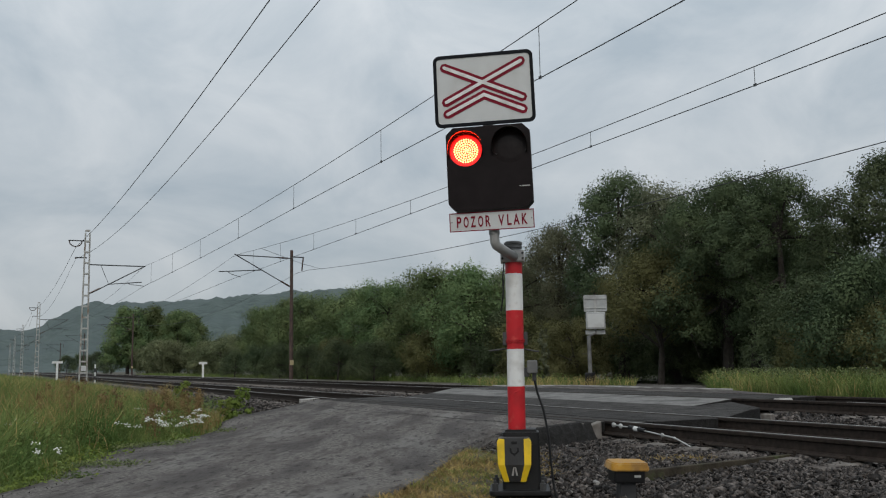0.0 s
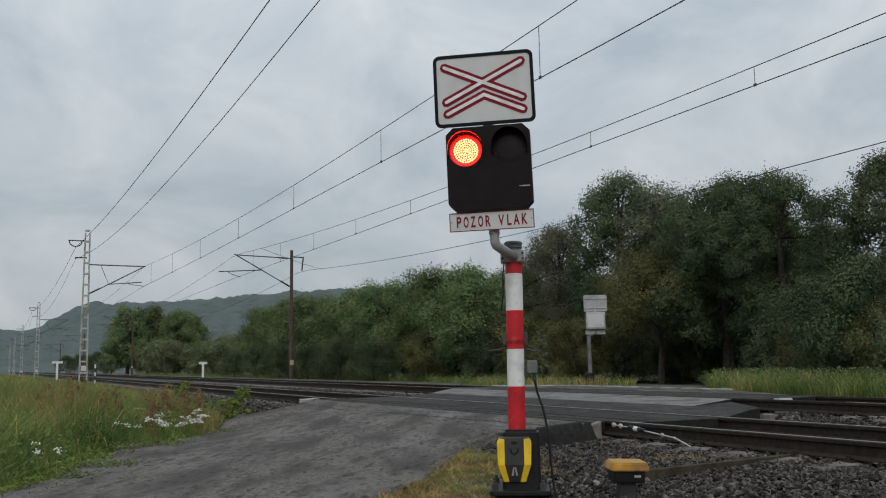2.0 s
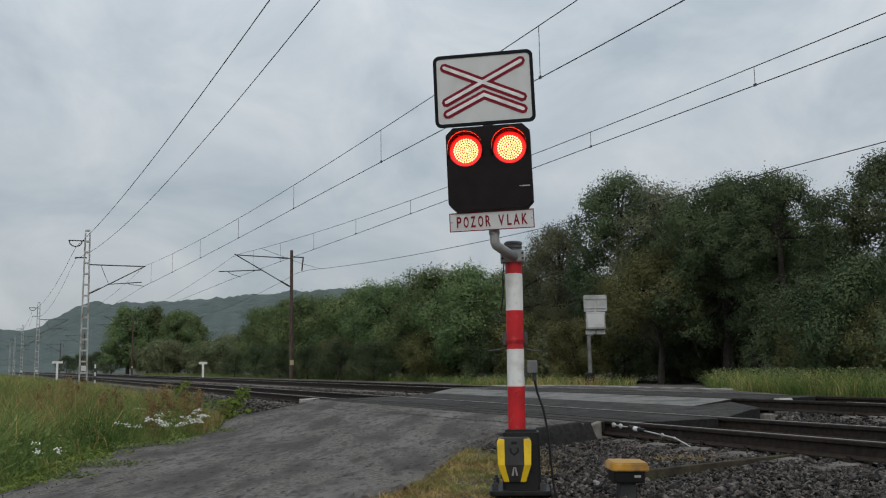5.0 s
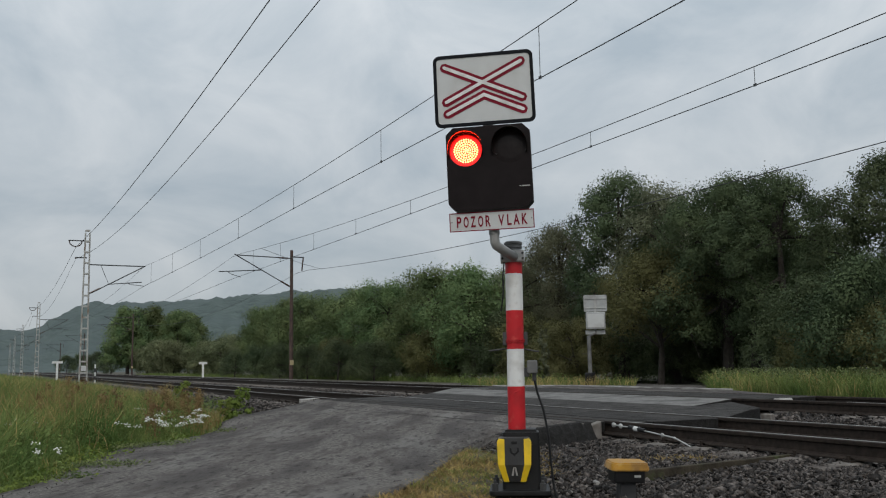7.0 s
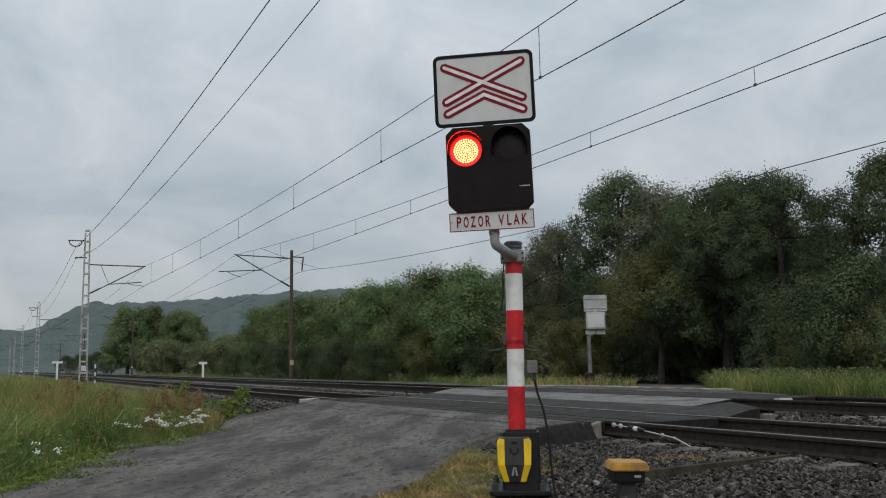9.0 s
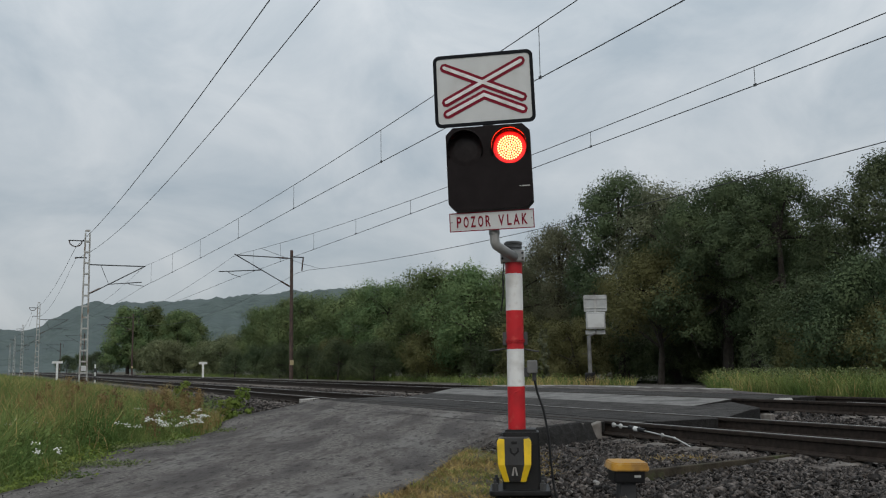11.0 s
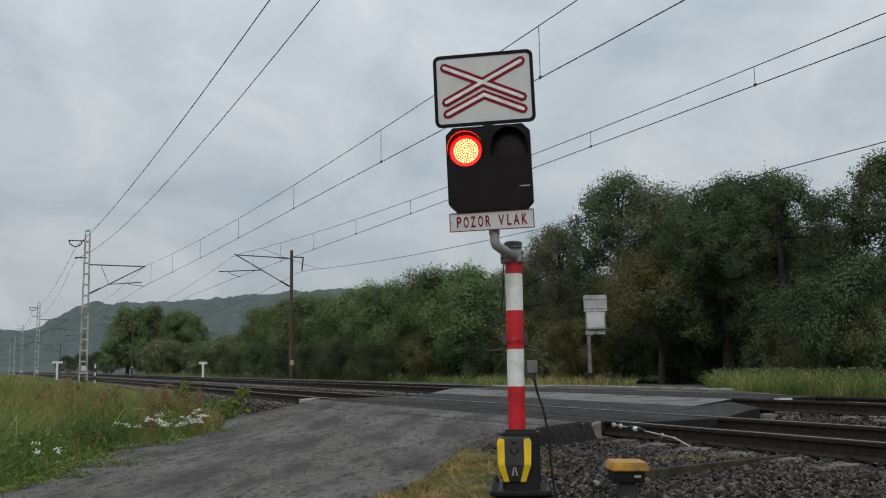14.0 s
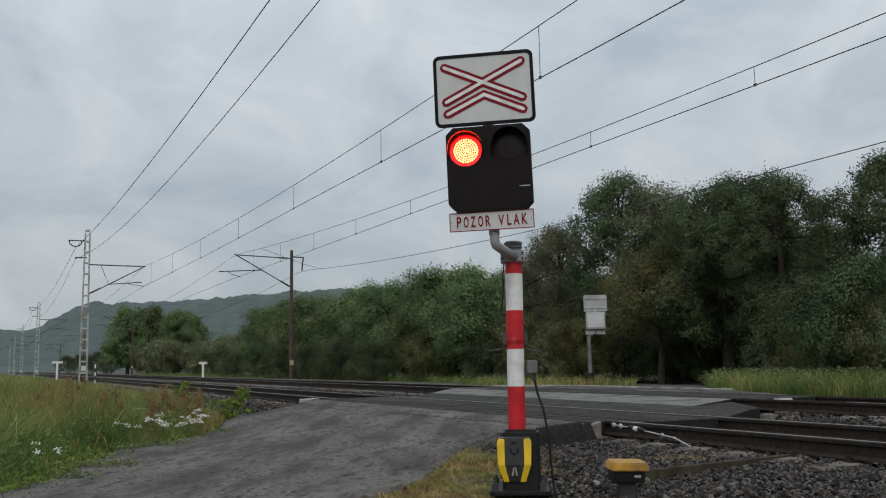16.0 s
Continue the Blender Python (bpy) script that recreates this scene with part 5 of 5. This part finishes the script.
pf = np.concatenate([scatter(42000, 14.3, 19.0, 5, 20.6, lambda x, y: x > 0.925 * y + 0.12 * np.sin(y * 7), 8), scatter(26000, 14.3, 19.5, 20.8, 60, lambda x, y: (y < 28) | (x > 18.0 + 0.5 * np.sin(y)), 9), scatter(9000, 14.3, 19, 60, 120, lambda x, y: x > 16.2, 10)])
mouth = lambda p: p[(p[:, 1] < 18) | (p[:, 0] < 0.79 * p[:, 1]) | (p[:, 0] > 0.925 * p[:, 1])]
pf = mouth(pf)
blades("grass", M_GRASS, pf, np.where(pf[:, 0] > 0.92 * pf[:, 1], 0.40 + 0.10 * np.sin(pf[:, 1] * 2.9) * np.sin(pf[:, 0] * 4.1) + 0.09 * np.sin(pf[:, 1] * 11 + pf[:, 0] * 5), np.where((pf[:, 1] < 24.5) & (pf[:, 0] < 17.6), 0.10, 0.30)), 0.007, 11, "green grass strip at the wood's edge", 0.5)
pf2 = clumpy(scatter(9000, 14.3, 18.5, 5, 27, lambda x, y: (x > 0.925 * y) | (y > 21.5), 12), 5, 0.3)
pf2 = mouth(pf2)
blades("grass", M_DRY, pf2, np.where(pf2[:, 0] > 0.92 * pf2[:, 1], 0.50, 0.36), 0.006, 13, "dry stalks at the wood's edge")


def low_leaves(name, material, xy, top, size, seed, label, base=None):
    """A carpet of small broad leaves, up to the height top."""
    rng = np.random.default_rng(seed)
    n = len(xy)
    P = np.c_[xy, (base(xy[:, 0]) if base else ground_z(xy[:, 0], xy[:, 1])) + top * rng.uniform(0, 1, n) ** 1.3]
    u = rng.normal(size=(n, 3)) * (1, 1, 0.5)
    u /= np.linalg.norm(u, axis=1)[:, None]
    w = np.cross(u, rng.normal(size=(n, 3)) + (0, 0, 1.5))
    w /= np.linalg.norm(w, axis=1)[:, None]
    q = size * rng.uniform(0.5, 1.4, n)[:, None]
    V = np.stack([P - u * q * 0.5, P + w * q * 0.28, P + u * q * 0.5, P - w * q * 0.28], 1).reshape(-1, 3)
    return tagged(new(name, raw(name, V, np.arange(n * 4).reshape(-1, 4), material)), label, "weeds", kind="stuff")


fringe = lambda x, y: (x < left_limit(y) + 0.14 + 0.22 * np.sin(y * 2.9) + 0.12 * np.sin(y * 8.3) + 0.07 * np.sin(y * 19)) & (x > left_limit(y) - 1.1)
pl = scatter(60000, -3, 4.6, 8.3, 18, fringe, 61)
low_leaves("low_weeds", M_WEED, pl, 0.10, 0.045, 62, "low creeping weeds along the road edge")
pl = clumpy(scatter(120000, -3, 4.8, 8.6, 26, inside, 63), 4, -0.3)
low_leaves("low_weeds", M_GRASS, pl, 0.42, 0.036, 64, "broad leaved weeds mixed into the verge grass")
tongue = np.concatenate([np.random.default_rng(70 + k).normal(c, (0.11, 0.14), (150, 2)) for k, c in enumerate(((1.6, 12.3), (1.85, 12.35), (2.1, 12.35), (2.3, 12.6), (0.95, 10.4), (1.12, 10.3), (1.28, 10.2), (3.2, 14.0), (0.7, 9.4)))])
low_leaves("low_weeds", M_FARWEED, tongue, 0.045, 0.036, 69, "low weeds creeping out over the lane", road_z)

pl = clumpy(scatter(44000, 14.4, 18.5, 5, 20.2, lambda x, y: x > 0.93 * y, 65), 6, 0.0)
low_leaves("low_weeds", M_FARWEED, pl, 0.58, 0.055, 66, "leafy weeds in the far verge")
pl = clumpy(scatter(26000, 14.4, 19.0, 21, 50, lambda x, y: x > 14.4, 67), 7, 0.2)
pl = mouth(pl)
pl = pl[((pl[:, 1] > 24.8) & (pl[:, 1] < 28)) | (pl[:, 0] > 17.8)]
low_leaves("low_weeds", M_GRASS, pl, 0.42, 0.06, 68, "leafy weeds in the far verge")


def right_gap(x, y):
    """How far a point lies from the lane's right edge, on the railway side."""
    return x - np.interp(y, ROAD_R[::-1, 1], ROAD_R[::-1, 0])


def moss_keep(x, y):
    g = right_gap(x, y)
    return (g > -0.02) & (g < np.interp(y, [4, 6.4, 7.2, 8.3, 8.9], [1.6, 1.25, 0.85, 0.85, 0.45]) + 0.12 * np.sin(y * 9) + 0.1 * np.sin(y * 23 + x * 11)) & (x < 4.55)


pm = scatter(90000, 0.5, 5.2, 3.2, 9.0, moss_keep, 14)
blades("grass", M_MOSS, pm, 0.065, 0.004, 15, "short yellowed grass round the signal's foot", 0.9)
pm2 = clumpy(scatter(40000, 0.5, 5.2, 3.2, 9.0, moss_keep, 16), 3, 0.55)
blades("grass", M_TUFT, pm2, 0.085, 0.005, 17, "small green tufts round the signal's foot", 0.9)
pt = np.concatenate([np.random.default_rng(18 + k).normal((x, y), (s, s), (700, 2)) for k, (x, y, s) in enumerate(((6.05, 7.22, 0.13), (6.3, 7.02, 0.11), (3.98, 6.45, 0.05), (4.25, 7.6, 0.16), (9.0, 7.4, 0.04), (4.30, 6.75, 0.09), (4.50, 7.15, 0.11), (4.75, 7.6, 0.12), (5.05, 8.1, 0.10)))])
blades("grass", M_TUFT, pt[::2], 0.05, 0.005, 20, "green moss and tufts growing through the ballast", 0.8)
blades("grass", M_MOSS, pt[1::2], 0.07, 0.005, 19, "sparse tufts growing through the ballast", 0.8)


def weed(name, x, y, h, material, label, seed, n=160, leaf=0.06, spread_r=0.09, low=0.15):
    rng = np.random.default_rng(seed)
    z = float(ground_z(x, y)) - 0.03
    ob = thing(name, pose(x, y, z), label, "weed", "weeds on the verge")
    st = bmesh.new()
    for k in range(3):
        e = (rng.normal(0, 0.08) * h, rng.normal(0, 0.08) * h, h * rng.uniform(0.75, 1))
        tube(st, [(0, 0, 0), (e[0] * 0.4, e[1] * 0.4, e[2] * 0.5), e], 0.006, 5, 0.002)
    part("stem", st, M_RUST if material is M_RUST else M_GRASS, ob)
    L = [(rng.normal(0, spread_r * 0.5), rng.normal(0, spread_r * 0.5), h * t, spread_r, spread_r, h * 0.1) for t in np.linspace(low + 0.1, 0.95, 6)]
    v, f, soft = leaf_cloud(rng, L, 6, max(4, n // 24), leaf, 0.03)
    c = new("foliage", raw("foliage", v, f, material, normals=soft))
    c.parent = ob
    return ob


rs = np.random.default_rng(77)
for k in range(42):
    cx, cy = ((2.9, 15.4), (0.9, 16.0), (3.3, 16.6))[k % 3]
    x, y = cx + rs.normal(0, 0.45), cy + rs.normal(0, 1.6)
    if x < left_limit(y) - 0.2:
        weed("dock", x, y, rs.uniform(0.5, 0.75), M_RUST, "rust brown dock seed stalk among grass", 100 + k, n=260, leaf=0.034, spread_r=0.06, low=0.15)
weed("weed", 4.35, 17.4, 0.62, M_WEED, "bright yellow green weed at the gravel's edge", 140, n=420, leaf=0.065, spread_r=0.13)
weed("weed", 4.2, 17.9, 0.45, M_WEED, "bright yellow green weed at the gravel's edge", 141, n=200, leaf=0.09, spread_r=0.13)
weed("weed", 3.9, 21.0, 0.72, M_WEED, "bright yellow green weed at the gravel's edge", 142, n=200, leaf=0.09, spread_r=0.12)
weed("weed", 14.9, 23.2, 1.75, M_LEAF[2], "tall thin grey green weed beside the far verge", 143, n=220, leaf=0.12, spread_r=0.13)


def yarrow(x, y, h, seed):
    rng = np.random.default_rng(seed)
    ob = thing("yarrow", pose(x, y, float(ground_z(x, y)) - 0.02), "white flower heads on thin stems at the road edge", "flower", "white flowers on the verge")
    st = bmesh.new()
    fl = bmesh.new()
    for k in range(5):
        e = Vector((rng.normal(0, 0.09), rng.normal(0, 0.09), h * rng.uniform(0.8, 1.1)))
        tube(st, [(0, 0, 0), e * 0.6, e], 0.004, 4, 0.002)
        for j in range(9):
            q = e + Vector((rng.normal(0, 0.024), rng.normal(0, 0.024), rng.normal(0, 0.010)))
            bmesh.ops.create_uvsphere(fl, u_segments=6, v_segments=4, radius=0.0095, matrix=Matrix.Translation(q) @ Matrix.Diagonal((1, 1, 0.6, 1)))
    part("stem", st, M_GRASS, ob)
    part("blossom", fl, M_PETAL, ob, "white blossoms")


for k in range(19):
    cx, cy, s = ((2.15, 15.0, 0.18), (2.5, 14.2, 0.18), (2.05, 12.95, 0.12), (2.95, 14.1, 0.08), (2.6, 14.8, 0.22), (2.95, 14.2, 0.06), (0.15, 12.9, 0.4), (0.5, 9.9, 0.3))[(0, 1, 2, 3, 4, 5, 0, 1, 2, 6, 4, 5, 0, 1, 7)[k % 15]]
    x, y = cx + rs.normal(0, s), cy + rs.normal(0, s * 2.0)
    x = min(x, float(left_limit(y)) - 0.12)
    yarrow(x, y, rs.uniform(0.24, 0.42), 200 + k)


# ---- loose ballast ----
def stone_shapes(count, seed):
    rng = np.random.default_rng(seed)
    out = []
    for _ in range(count):
        bm = bmesh.new()
        for d in rng.normal(size=(8, 3)):
            bm.verts.new(d / np.linalg.norm(d) * rng.uniform(0.8, 1.1) * np.array([1.0, 0.66, 0.36]))
        bmesh.ops.convex_hull(bm, input=bm.verts)
        bmesh.ops.delete(bm, geom=[v for v in bm.verts if not v.link_faces], context="VERTS")
        bmesh.ops.triangulate(bm, faces=bm.faces)
        bm.verts.index_update()
        out.append((np.array([v.co[:] for v in bm.verts]), np.array([[v.index for v in f.verts] for f in bm.faces])))
        bm.free()
    return out


SHAPES = stone_shapes(12, 21)


def bed_z(x):
    return np.interp(x, [3.4, 5.0, 6.2, 6.9, 7.1, 9.5, 10.0, 13.2, 14.3], [-0.29, -0.285, -0.255, -0.236, -0.225, -0.225, -0.14, -0.13, -0.4])


def stones(name, p, size, seed, label, level=None, material=M_STONE):
    rng = np.random.default_rng(seed)
    V, F, base = [], [], 0
    pick = rng.integers(0, len(SHAPES), len(p))
    for k, (sv, sf) in enumerate(SHAPES):
        q = p[pick == k]
        n = len(q)
        s = size * np.exp(rng.normal(0, 0.36, n))
        yaw, tip = rng.uniform(0, np.pi, n), rng.normal(0, 0.28, (n, 2))
        ang = np.stack([np.cos(yaw), tip[:, 0], tip[:, 1], np.sin(yaw)], -1)
        ang /= np.linalg.norm(ang, axis=1)[:, None]
        w, x, y, z = ang.T
        Rm = np.stack([np.stack([1 - 2 * (y * y + z * z), 2 * (x * y - z * w), 2 * (x * z + y * w)], -1),
                       np.stack([2 * (x * y + z * w), 1 - 2 * (x * x + z * z), 2 * (y * z - x * w)], -1),
                       np.stack([2 * (x * z - y * w), 2 * (y * z + x * w), 1 - 2 * (x * x + y * y)], -1)], 1)
        verts = np.einsum("nij,vj->nvi", Rm, sv) * s[:, None, None]
        z0 = level(q[:, 0]) - 0.02 if level else np.maximum(bed_z(q[:, 0]), np.where(q[:, 0] < 5.4, ground_z(q[:, 0], q[:, 1]), -1))
        c = np.c_[q, z0 + rng.uniform(-0.01, 0.035 if level is None else 0.022, n)]
        V.append((verts + c[:, None]).reshape(-1, 3))
        F.append((sf[None] + (base + np.arange(n) * len(sv))[:, None, None]).reshape(-1, 3))
        base += n * len(sv)
    return tagged(new(name, raw(name, np.concatenate(V), np.concatenate(F), material)), label, "ballast", kind="stuff")


def near_gravel(x, y):
    return (right_gap(x, y) > 0.25) & ~(moss_keep(x, y) ) & ~((y > 9.3) & (x > 6))


off_rail = lambda x, y: (np.abs(x - 7.0068) > 0.05) & (np.abs(x - 8.507) > 0.05) & (np.abs(x - 11.05) > 0.05) & (np.abs(x - 12.55) > 0.05)
stones("ballast", scatter(40000, 3.3, 6.95, 3.6, 9.4, near_gravel, 31), 0.030, 41, "loose dark crushed stones beside the near track")
stones("ballast", np.concatenate([scatter(11000, 7.05, 10.9, 3.0, 8.8, off_rail, 32), scatter(3500, 8.6, 11.0, 8.8, 11.0, lambda x, y: y < 8.9 + (x - 8.6) * 0.62, 33), scatter(3000, 11.1, 13.6, 3, 10.8, off_rail, 34)]), 0.04, 42, "crushed stones between the rails")
stones("ballast", np.concatenate([scatter(9000, 4.7, 6.95, 17.5, 34, lambda x, y: right_gap(x, y) * 0 + x > np.interp(y, [17.5, 20.1, 34], [5.6, 4.9, 4.9]) + (y < 20.3) * 9, 35),
       scatter(9000, 7.05, 13.6, 19.9, 34, lambda x, y: off_rail(x, y) & (y > 20.0 + np.clip(x - 9, 0, 2.6) * 0.8), 36), scatter(5500, 4.9, 13.6, 34, 60, off_rail, 37)]), 0.05, 43, "crushed stones along the distant track")

pale = scatter(130, 4.0, 6.9, 4.2, 9.0, near_gravel, 39)
stones("pale_stones", pale, 0.022, 45, "scattered pale grey stones lying among dark ballast", None, M_CONC)


def lane_margin(x, y):
    """Loose grit lies on the lane's two crumbling margins, thinning towards its middle."""
    g = np.minimum(np.abs(x - np.interp(y, ROAD_L[::-1, 1], ROAD_L[::-1, 0])), np.abs(right_gap(x, y)) * 1.3)
    inside_lane = (right_gap(x, y) < 0.03) & (x > np.interp(y, ROAD_L[::-1, 1], ROAD_L[::-1, 0]) - 0.05)
    return inside_lane & (np.random.default_rng(5).uniform(0, 1, len(x)) < np.exp(-g / 0.28) + 0.01)


stones("grit", scatter(60000, 0.0, 6.3, 6.2, 19.0, lane_margin, 38), 0.011, 44, "loose grit along the lane's crumbling margins", road_z)


# ---- what moves: added shutters that stand in for the lamps switching off in turn ----
def motions():
    resting = HEAD_AT @ pose(0, -0.052, 0)
    away = HEAD_AT @ pose(0, -0.052, -0.295)
    step = 1 / 30
    left, right = [(0.0, away)], [(0.0, resting)]
    for k in range(14):
        on = 0.40 + 1.1615 * k
        off = on + 0.41
        late = 0.07 if k in (7, 10) else 0.0
        right += [(on + late - 2 * step, resting), (on + late - step, away), (off, away), (off + step, resting)]
        left += [(on + step, away), (on + 2 * step, resting), (off - step, resting), (off, away)]
    for ob, rows, last in ((SHUTTERS[0], left, away), (SHUTTERS[1], right, resting)):
        walk(ob, [r for r in rows if r[0] < 15.99] + [(16.0, last)])


motions()
